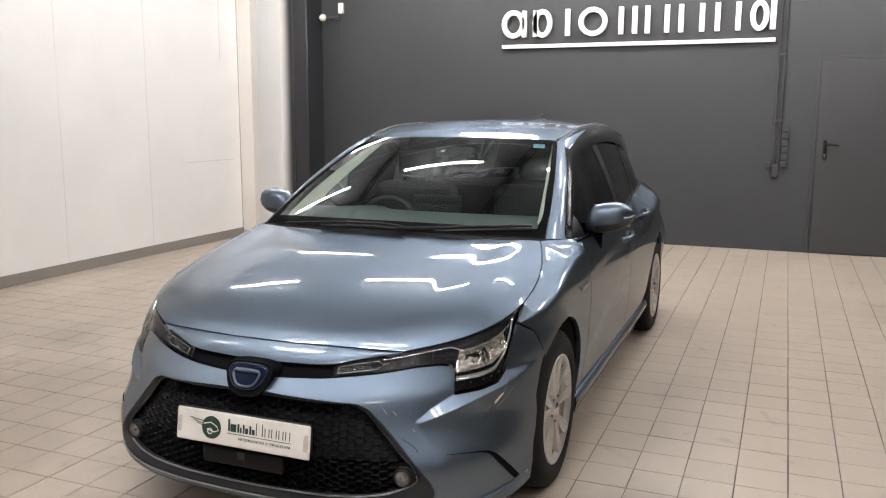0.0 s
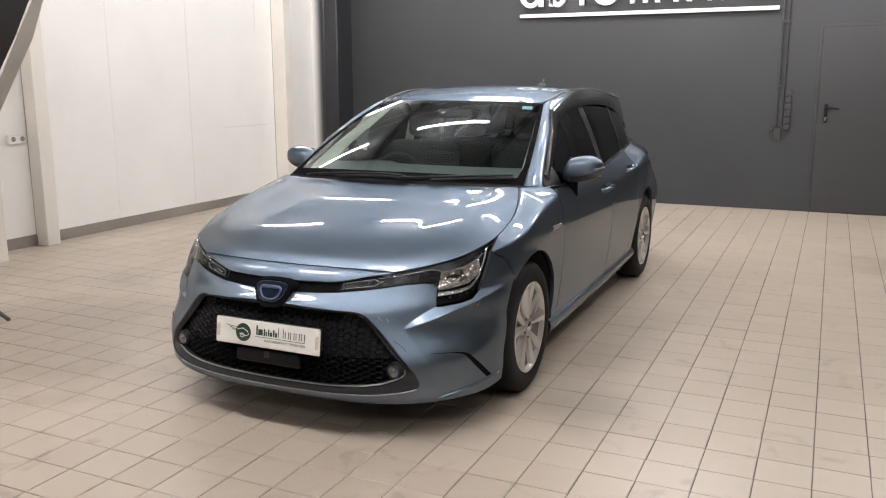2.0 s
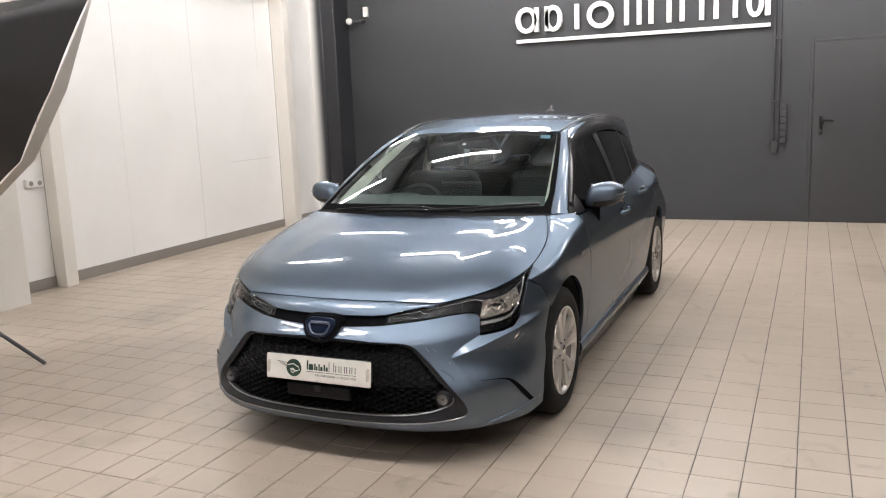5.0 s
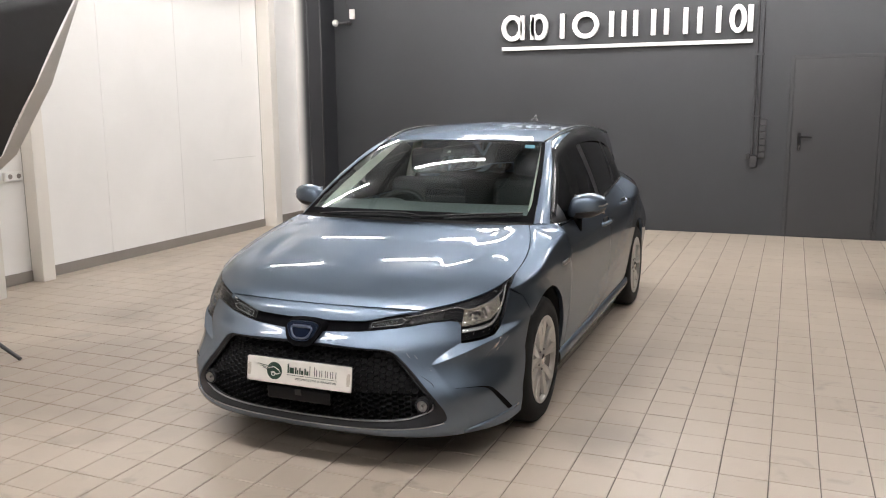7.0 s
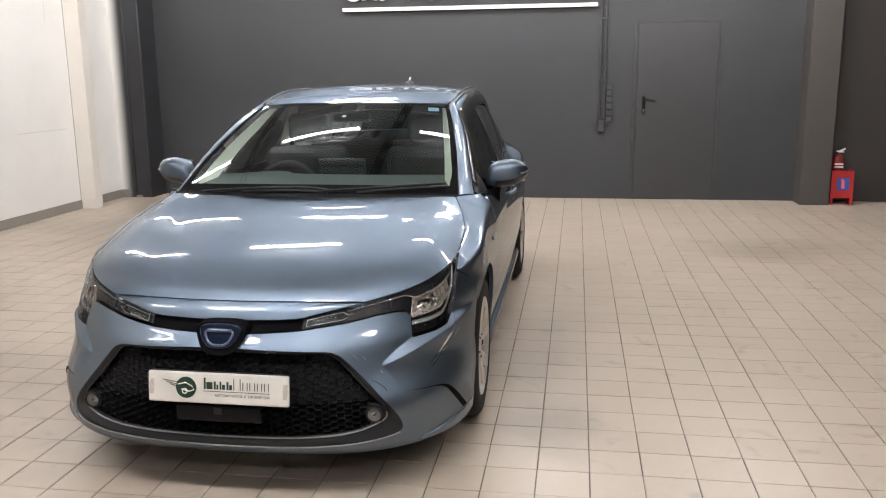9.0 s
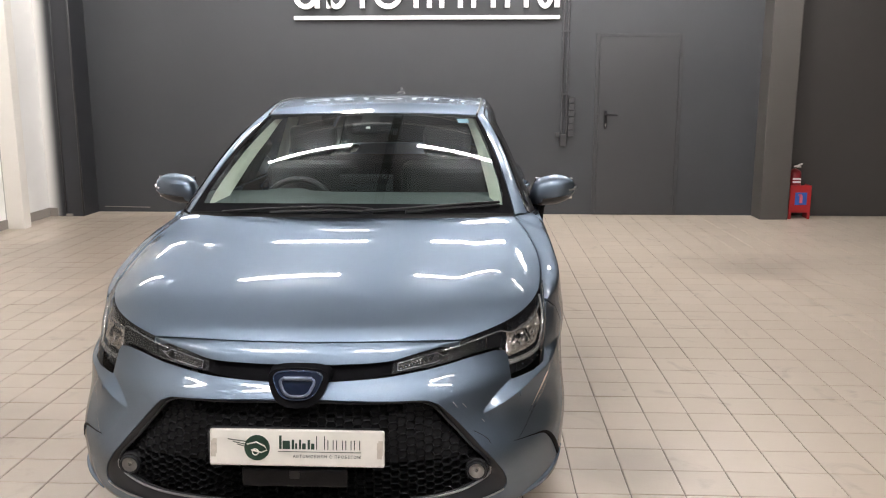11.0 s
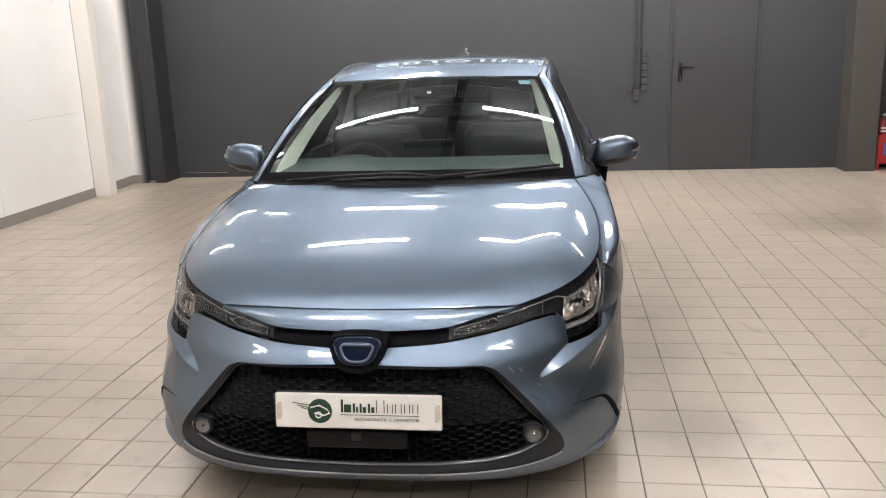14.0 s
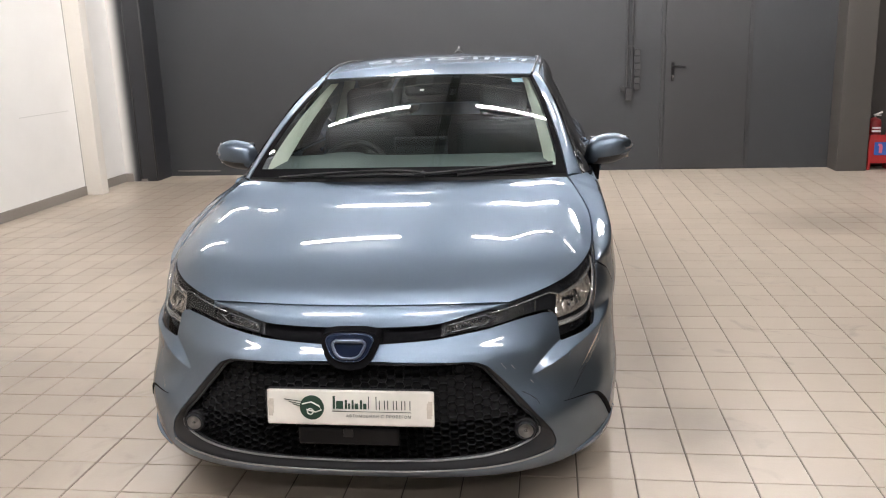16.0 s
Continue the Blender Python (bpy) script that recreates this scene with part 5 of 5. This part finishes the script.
for line in ([(-0.76, -0.02), (-0.42, 0.008), (-0.05, 0.022), (0.16, 0.004)], [(0.10, -0.008), (0.38, 0.016), (0.64, 0.045), (0.92, 0.070)]):
    aq = spline([0, 1, 2, 3], [p[0] for p in line])
    kq = spline([0, 1, 2, 3], [p[1] for p in line])
    u = np.linspace(0, 3, 22)
    arm = part("wiper_arm", tube([tuple(p) for p in on_screen(aq(u), kq(u), 0.020)], 0.006, 8), M_WIPER, car, "black windscreen wiper", smooth=True)
    u = np.linspace(0.9, 3, 18)
    part("wiper_blade", tube([tuple(p) for p in on_screen(aq(u), kq(u) - 0.012, 0.010)], 0.0070, 6), M_WIPER, arm)

# side windows
dl = np.linspace(0.02, 0.985, 60)
D_top = np.stack([out_x(dl), out_y(dl), out_z(dl)], -1) + np.array([-0.006, 0, -0.004])
bs_ = 1.345 + (out_y(dl) - 1.335) * (3.90 - 1.345) / (4.0 - 1.335)
D_low = np.stack([width(bs_, belt(bs_)) - 0.014 - 0.036 * smooth01((1.50 - bs_) / 0.16), bs_, belt(bs_) - 0.004], -1)
DW = ruled(D_top, D_low, 12, np.array([0.012, 0, 0]))
for sd in BOTH:
    win = sheet("side_window", DW * np.array([sd, 1, 1]), M_DARK_GLASS, car, 0.0, label="dark tinted side glass", outward=(sd, 0, 0.2))[0]
    part("window_seal", tube([tuple(p * np.array([sd, 1, 1])) for p in D_low + np.array([0.004, 0, 0.002])], 0.008, 6), M_GLOSS_BLACK, win, smooth=True)
    part("window_seal", tube([tuple(p * np.array([sd, 1, 1])) for p in D_top + np.array([0.003, 0, 0])], 0.008, 6), M_GLOSS_BLACK, win, smooth=True)

    def pillar(i0, i1, name):
        q = DW[i0:i1] + np.array([0.003, 0, 0])
        sheet(name, q * np.array([sd, 1, 1]), M_MESH, win, 0.004, outward=(sd, 0, 0.2))
    at = lambda y: int(np.searchsorted(DW[:, 0, 1], y))
    pillar(at(2.38), at(2.38) + 3, "window_pillar")
    pillar(at(3.22), at(3.22) + 2, "window_pillar")
    pillar(0, at(1.56), "mirror_corner")
    # smoked rain guard along the top
    vis = np.linspace(0.06, 0.86, 50)
    up = np.interp(vis, [0.06, 0.28, 0.44, 0.86], [0.0, 0.08, 0.72, 0.80])[:, None]
    low_line = np.stack([out_x(vis), out_y(vis), out_z(vis)], -1)
    v_in = low_line * (1 - up) + np.stack([in_x(vis), in_y(vis), in_zf(vis)], -1) * up + np.array([0.012, 0, 0.010]) * np.minimum(1, up * 3 + 0.4)
    v_out = low_line + np.array([0.034, 0, -0.058])
    sheet("rain_guard", ruled(v_in, v_out, 6, np.array([0.008, 0, 0.004])) * np.array([sd, 1, 1]), M_GUARD, win, 0.003, outward=(sd, 0, 0.3), label="smoked rain guard")

# back end
rear = spline([0.15, 0.30, 0.50, 0.62, 0.80, 0.95, 1.05], [4.36, 4.46, 4.495, 4.485, 4.46, 4.43, 4.39])


def tail(phi, z, out=0.0):
    phi, z = np.broadcast_arrays(np.asarray(phi, float), np.asarray(z, float))
    U = width(4.08, z)
    u = U * np.clip(np.sin(phi), 0, 1) ** (2 / 2.6)
    s = 4.08 + (rear(z) - 4.08) * np.clip(np.cos(phi), 0, 1) ** (2 / 2.6)
    return np.stack([u + out * np.sin(phi), s + out * np.cos(phi), z], -1)


ph = np.linspace(0, math.pi / 2, 30)
for nm, z0, z1, mt in (("rear_bumper", 0.22, 0.60, M_PAINT), ("tailgate", 0.606, 1.045, M_PAINT)):
    A, B = np.meshgrid(ph, np.linspace(z0, z1, 14), indexing="ij")
    sheet(nm, tail(A, B), mt, car, 0.015, BOTH)
A, B = np.meshgrid(np.linspace(0.75, 1.5, 16), np.linspace(0.80, 0.98, 8), indexing="ij")
sheet("tail_lamp", tail(A, B, 0.006), M_RED_LENS, car, 0.02, BOTH, "dark red tail lamp")
g_low = tail(ph[:26], np.full(26, 1.045))
g_top = np.stack([np.linspace(0, 0.47, 26), 4.21 - 0.06 * np.linspace(0, 1, 26) ** 2, 1.352 - 0.045 * np.linspace(0, 1, 26) ** 2.4], -1)
sheet("rear_window", ruled(g_low, g_top, 9), M_DARK_GLASS, car, 0.0, BOTH)
sheet("spoiler", ruled(g_top + np.array([0, -0.02, 0.004]), g_top * np.array([0.92, 1, 1]) + np.array([0, 0.12, -0.045]), 5, np.array([0, 0, 0.008])), M_PAINT, car, 0.02, BOTH)
# rear pillar between window and tailgate glass
q = np.linspace(0, 1, 14)[:, None]
d_in = C_out[-1] * (1 - q) + D_low[-1] * q
d_out = np.array([0.47, 4.15, 1.307]) * (1 - q) + g_low[-1] * q
sheet("rear_pillar", ruled(d_in, d_out, 8, np.array([0.008, 0, 0])), M_DARK_PANEL, car, 0.01, BOTH)

# aerial
part("aerial", tube([(0, 3.62, 1.432), (0, 3.645, 1.450), (0, 3.672, 1.470)], 0.008, 10), M_SATIN, car, "short roof aerial", smooth=True)
part("aerial_foot", lathe([(0.0, 0.018), (0.02, 0.014), (0.032, 0.0)], 18), M_SATIN, car, smooth=True).location = (0, 3.63, 1.430)

# mirrors
for sd in BOTH:
    bm = bmesh.new()
    bmesh.ops.create_uvsphere(bm, u_segments=32, v_segments=20, radius=1)
    for v in bm.verts:
        x, y, z = v.co
        px = math.copysign(abs(x) ** (0.70 if x > 0 else 0.42), x) * 0.112
        pz = math.copysign(abs(z) ** 0.56, z) * 0.070 * (1.0 - (0.45 if z > 0 else 0.25) * (px / 0.112 if px > 0 else 0) ** 2)
        py = y * 0.075 * (1.0 if y < 0 else 0.55)
        if py > 0.018:
            py = 0.018
        v.co = (px + (0.020 * pz / 0.07 if px < 0 else 0), py + 0.20 * max(px, 0), pz + 0.012 * (px / 0.112))
    mirror = part("door_mirror", bm, M_PAINT, car, "painted mirror with a black lower shell", smooth=True)
    mirror.matrix_basis = Matrix.Translation((sd * 0.893, 1.63, 1.006)) @ Matrix.Diagonal((sd * 0.93, 0.95, 0.97, 1))
    bm = bmesh.new()
    bmesh.ops.create_uvsphere(bm, u_segments=32, v_segments=20, radius=1)
    for v in bm.verts:
        x, y, z = v.co
        px = math.copysign(abs(x) ** (0.72 if x > 0 else 0.45), x) * 0.1135
        z = min(z, -0.30)
        pz = math.copysign(abs(z) ** 0.66, z) * 0.0735 * (1.0 - 0.25 * (px / 0.112 if px > 0 else 0) ** 2)
        py = y * 0.0765 * (1.0 if y < 0 else 0.55)
        v.co = (px, min(py, 0.020) + 0.20 * max(px, 0), pz + 0.012 * (px / 0.112))
    part("lower_shell", bm, M_BLACK, mirror, smooth=True)
    part("indicator", tube([(0.078, -0.045, 0.0), (0.105, -0.018, 0.004), (0.117, 0.018, 0.010)], 0.0045, 8), M_STRIP, mirror, "pale indicator strip", smooth=True)
    part("stalk", join(tube([(-0.080, 0.0, -0.030), (-0.085, 0.012, -0.09), (-0.076, 0.03, -0.165)], 0.028, 12), tube([(-0.045, 0.01, -0.040), (-0.062, 0.03, -0.09), (-0.066, 0.045, -0.155)], 0.024, 10)), M_FRIT, mirror, "black mirror foot", smooth=True)
    part("mirror_glass", box(-0.09, 0.10, 0.019, 0.024, -0.05, 0.055, 0.004), M_CHROME, mirror)

# door handles and the small wing badge
for sd in BOTH:
    for s, z, d in ((2.30, 0.822, fdoor), (3.05, 0.868, rdoor)):
        host = d[0] if sd > 0 else d[1]
        u = float(width(s, z))
        pts = [(sd * (u - 0.004), s - 0.11, z - 0.004), (sd * (u + 0.022), s - 0.085, z), (sd * (u + 0.030), s, z + 0.004), (sd * (u + 0.022), s + 0.085, z + 0.006), (sd * (u - 0.004), s + 0.105, z + 0.004)]
        part("handle", tube(pts, 0.0125, 12), M_PAINT, host, "painted grab handle", smooth=True)
        part("handle_cup", box(min(sd * (u - 0.002), sd * (u + 0.003)), max(sd * (u - 0.002), sd * (u + 0.003)), s - 0.06, s + 0.06, z - 0.03, z + 0.03, 0.002), M_SATIN, host)
    u = float(width(1.26, 0.748))
    for i in range(6):
        part("badge_bar", box(min(sd * (u - 0.002), sd * (u + 0.006)), max(sd * (u - 0.002), sd * (u + 0.006)), 1.200 + i * 0.022, 1.216 + i * 0.022, 0.738, 0.757, 0.001), M_STRIP, car)

# wheels
def wheel(side, s):
    """Tyre, rim, spokes and cap; the outer face looks towards +x before mirroring."""
    w = part("wheel", lathe([(0.205, -0.195), (0.235, -0.203), (0.285, -0.200), (0.308, -0.180), (0.316, -0.150), (0.316, -0.055), (0.308, -0.022), (0.288, -0.004), (0.245, 0.002), (0.222, -0.004), (0.208, -0.012)], 72, "x"), M_TYRE, car, "silver spoked wheel with a black tyre", smooth=True)
    part("rim", lathe([(0.216, -0.012), (0.218, -0.004), (0.212, -0.002), (0.204, -0.010), (0.198, -0.030), (0.190, -0.060), (0.186, -0.16), (0.19, -0.19)], 64, "x"), M_RIM, w, smooth=True)
    part("brake_disc", lathe([(0.0, -0.10), (0.145, -0.10), (0.148, -0.115), (0.0, -0.12)], 40, "x"), M_RIM_DARK, w)
    part("barrel", lathe([(0.0, -0.14), (0.186, -0.14)], 40, "x"), M_UNDER, w)
    part("wheel_disc", lathe([(0.0, -0.040), (0.06, -0.040), (0.12, -0.036), (0.195, -0.030), (0.205, -0.022)], 60, "x"), M_RIM_GREY, w, smooth=True)
    for i in range(5):
        for d in (-0.20, 0.20):
            b = bmesh.new()
            rows = []
            for r, wd, x, sw in ((0.030, 0.012, -0.022, 0.3), (0.075, 0.019, -0.016, 0.9), (0.13, 0.026, -0.014, 1.15), (0.18, 0.032, -0.012, 1.25), (0.207, 0.034, -0.006, 1.3)):
                a = 2 * math.pi * i / 5 + d * sw
                c, sn = math.cos(a), math.sin(a)
                row = []
                for q, dx in ((-wd, -0.030), (-wd * 0.8, -0.003), (0.0, 0.004), (wd * 0.8, -0.003), (wd, -0.030)):
                    row.append(b.verts.new((x + dx, r * c - q * sn, r * sn + q * c)))
                rows.append(row)
            for p, q in zip(rows, rows[1:]):
                for j in range(4):
                    b.faces.new((p[j], p[j + 1], q[j + 1], q[j]))
            bmesh.ops.recalc_face_normals(b, faces=b.faces[:])
            part("spoke", b, M_RIM, w)
    part("hub", lathe([(0.0, -0.010), (0.030, -0.010), (0.036, -0.016), (0.062, -0.020), (0.070, -0.045)], 36, "x"), M_RIM, w, smooth=True)
    part("hub_cap", lathe([(0.0, -0.004), (0.022, -0.005), (0.028, -0.012)], 28, "x"), M_CHROME, w, smooth=True)
    for i in range(5):
        a = 2 * math.pi * (i + 0.5) / 5
        part("wheel_nut", cyl((-0.03, 0.052 * math.cos(a), 0.052 * math.sin(a)), (-0.012, 0.052 * math.cos(a), 0.052 * math.sin(a)), 0.006, n=6), M_RIM_GREY, w)
    w.matrix_basis = Matrix.Translation((side * 0.853, s, 0.314)) @ Matrix.Rotation(radians(0 if side > 0 else 180), 4, "Z") @ Matrix.Rotation(radians(17), 4, "X")
    return w


for sd in BOTH:
    for s in (0.93, 3.57):
        wheel(sd, s)
        # dark liner over the wheel
        P = np.stack([np.stack([np.full(30, sd * x), s + 0.372 * np.cos(np.linspace(-0.35, math.pi + 0.35, 30)), 0.315 + 0.372 * np.sin(np.linspace(-0.35, math.pi + 0.35, 30))], -1) for x in (0.835, 0.5)], 1)
        sheet("arch_liner", P, M_UNDER, car, 0.0)
part("underbody", join(box(-0.76, 0.76, 1.33, 3.17, 0.17, 0.30, 0.02), join(box(-0.48, 0.48, 0.30, 4.35, 0.19, 0.34, 0.02), box(-0.38, 0.38, 0.34, 1.35, 0.30, 0.60, 0.02))), M_UNDER, car)
part("rear_floor", box(-0.70, 0.70, 3.95, 4.38, 0.24, 0.5, 0.02), M_UNDER, car)
# bumper underside
b0 = skin[t_rim >= 0.70][:, -1]
b1 = b0 * np.array([0.86, 1, 1]) + np.array([0, 0.10, 0.015])
sheet("under_tray", ruled(b0, b1, 4), M_UNDER, car, 0.0, BOTH, outward=(0, 0, -1))

# ---- cabin, seen through the glass ----
dA, dB = np.meshgrid(np.linspace(-1, 1, 41), np.linspace(0, 1, 14), indexing="ij")
dash = np.stack([0.72 * dA, 1.30 + 0.50 * dB - 0.14 * (1 - dA ** 2) * (1 - dB), 0.947 + 0.045 * np.sin(dB * 2.6) - 0.06 * np.maximum(dB - 0.75, 0) / 0.25 + 0.012 * np.exp(-((dA + 0.5) / 0.2) ** 2) * np.sin(dB * 3.1)], -1)
sheet("dashboard", dash, M_DASH, car, 0.02, outward=(0, 0, 1), label="dark grey dashboard top")
part("dash_face", box(-0.70, 0.70, 1.74, 1.82, 0.50, 0.90, 0.03), M_DASH, car)
part("display", box(-0.125, 0.135, 1.70, 1.72, 0.955, 1.065, 0.008), M_GLOSS_BLACK, car, "black centre display")
sw = part("steering_wheel", tube([(0.185 * math.cos(a), 0, 0.185 * math.sin(a)) for a in np.linspace(0, 2 * math.pi, 41)[:-1]], 0.016, 10, True), M_BLACK, car, "black steering wheel", smooth=True)
part("boss", join(box(-0.07, 0.07, -0.02, 0.03, -0.06, 0.05, 0.02), join(box(-0.17, -0.06, -0.008, 0.012, -0.02, 0.015, 0.006), box(0.06, 0.17, -0.008, 0.012, -0.02, 0.015, 0.006))), M_BLACK, sw)
sw.matrix_basis = Matrix.Translation((-0.37, 1.86, 0.845)) @ Matrix.Rotation(radians(-24), 4, "X")
part("instrument_hood", lathe([(0.0, 0.06), (0.10, 0.05), (0.16, 0.0)], 24), M_DASH, car, smooth=True).location = (-0.37, 1.66, 0.94)
for sd in BOTH:
    seat = part("seat", box(-0.25, 0.25, 2.22, 2.38, 0.45, 1.08, 0.06, segs=4), M_SEAT, car, "dark fabric seat")
    seat.location = (sd * 0.37, 0, 0)
    part("headrest", box(-0.13, 0.13, 2.30, 2.40, 1.10, 1.27, 0.04, segs=4), M_SEAT, seat)
    part("cushion", box(-0.25, 0.25, 1.85, 2.30, 0.35, 0.52, 0.05, segs=3), M_SEAT, seat)
    kt = np.linspace(0.02, 0.42, 24)
    tw = np.interp(kt, [0.02, 0.05, 0.12, 0.30, 0.42], [0.75, 0.95, 1.0, 0.85, 0.5])
    edge_in = np.interp(kt / 0.42, [0.10, 0.15, 0.30, 0.55, 0.80, 0.975], [0.945, 0.958, 0.963, 0.965, 0.967, 0.970])
    to = np.stack([in_x(kt) * edge_in - 0.004, in_y(kt) + 0.03, in_zf(kt) - 0.026], -1)
    ti = to + np.stack([-0.056 * tw, 0.10 * tw, 0 * tw], -1)
    sheet("pillar_trim", ruled(ti, to, 5, np.array([0, -0.01, 0.0])) * np.array([sd, 1, 1]), M_TRIM, car, 0.0, label="cream cloth pillar trim", outward=(-sd * 0.3, -1, 0.5))
    part("grab_trim", tube([(sd * 0.50, 2.45, 1.31), (sd * 0.58, 2.5, 1.1), (sd * 0.64, 2.52, 0.85)], 0.03, 10), M_TRIM, car, smooth=True)
part("rear_bench", box(-0.62, 0.62, 3.05, 3.2, 0.45, 1.05, 0.05, segs=3), M_SEAT, car)
hl = RP + np.array([0, 0, -0.035])
sheet("headlining", hl[2:-2], M_SEAT, car, 0.0, outward=(0, 0, 1))
part("cabin_floor", box(-0.68, 0.68, 1.7, 4.2, 0.30, 0.36), M_SEAT, car)
part("rear_view_mirror", box(-0.10, 0.12, 1.92, 1.95, 1.245, 1.30, 0.015), M_FRIT, car)

# ---- floor tiles, last ----
PITCH, X_PHASE, Y_PHASE, JOINT = 0.2, 0.115, 0.192, 0.0048


def tile_mesh(cx=0.0, cy=0.0):
    hx, hy, e = (PITCH - JOINT) / 2, (PITCH - 0.75 * JOINT) / 2, 0.0020
    v = [(cx + sx * hx, cy + sy * hy, -0.006) for sx, sy in ((-1, -1), (1, -1), (1, 1), (-1, 1))]
    v += [(cx + sx * hx, cy + sy * hy, -0.0016) for sx, sy in ((-1, -1), (1, -1), (1, 1), (-1, 1))]
    v += [(cx + sx * (hx - e), cy + sy * (hy - e), 0.0) for sx, sy in ((-1, -1), (1, -1), (1, 1), (-1, 1))]
    f = [(0, 1, 5, 4), (1, 2, 6, 5), (2, 3, 7, 6), (3, 0, 4, 7), (4, 5, 9, 8), (5, 6, 10, 9), (6, 7, 11, 10), (7, 4, 8, 11), (8, 9, 10, 11)]
    return v, f


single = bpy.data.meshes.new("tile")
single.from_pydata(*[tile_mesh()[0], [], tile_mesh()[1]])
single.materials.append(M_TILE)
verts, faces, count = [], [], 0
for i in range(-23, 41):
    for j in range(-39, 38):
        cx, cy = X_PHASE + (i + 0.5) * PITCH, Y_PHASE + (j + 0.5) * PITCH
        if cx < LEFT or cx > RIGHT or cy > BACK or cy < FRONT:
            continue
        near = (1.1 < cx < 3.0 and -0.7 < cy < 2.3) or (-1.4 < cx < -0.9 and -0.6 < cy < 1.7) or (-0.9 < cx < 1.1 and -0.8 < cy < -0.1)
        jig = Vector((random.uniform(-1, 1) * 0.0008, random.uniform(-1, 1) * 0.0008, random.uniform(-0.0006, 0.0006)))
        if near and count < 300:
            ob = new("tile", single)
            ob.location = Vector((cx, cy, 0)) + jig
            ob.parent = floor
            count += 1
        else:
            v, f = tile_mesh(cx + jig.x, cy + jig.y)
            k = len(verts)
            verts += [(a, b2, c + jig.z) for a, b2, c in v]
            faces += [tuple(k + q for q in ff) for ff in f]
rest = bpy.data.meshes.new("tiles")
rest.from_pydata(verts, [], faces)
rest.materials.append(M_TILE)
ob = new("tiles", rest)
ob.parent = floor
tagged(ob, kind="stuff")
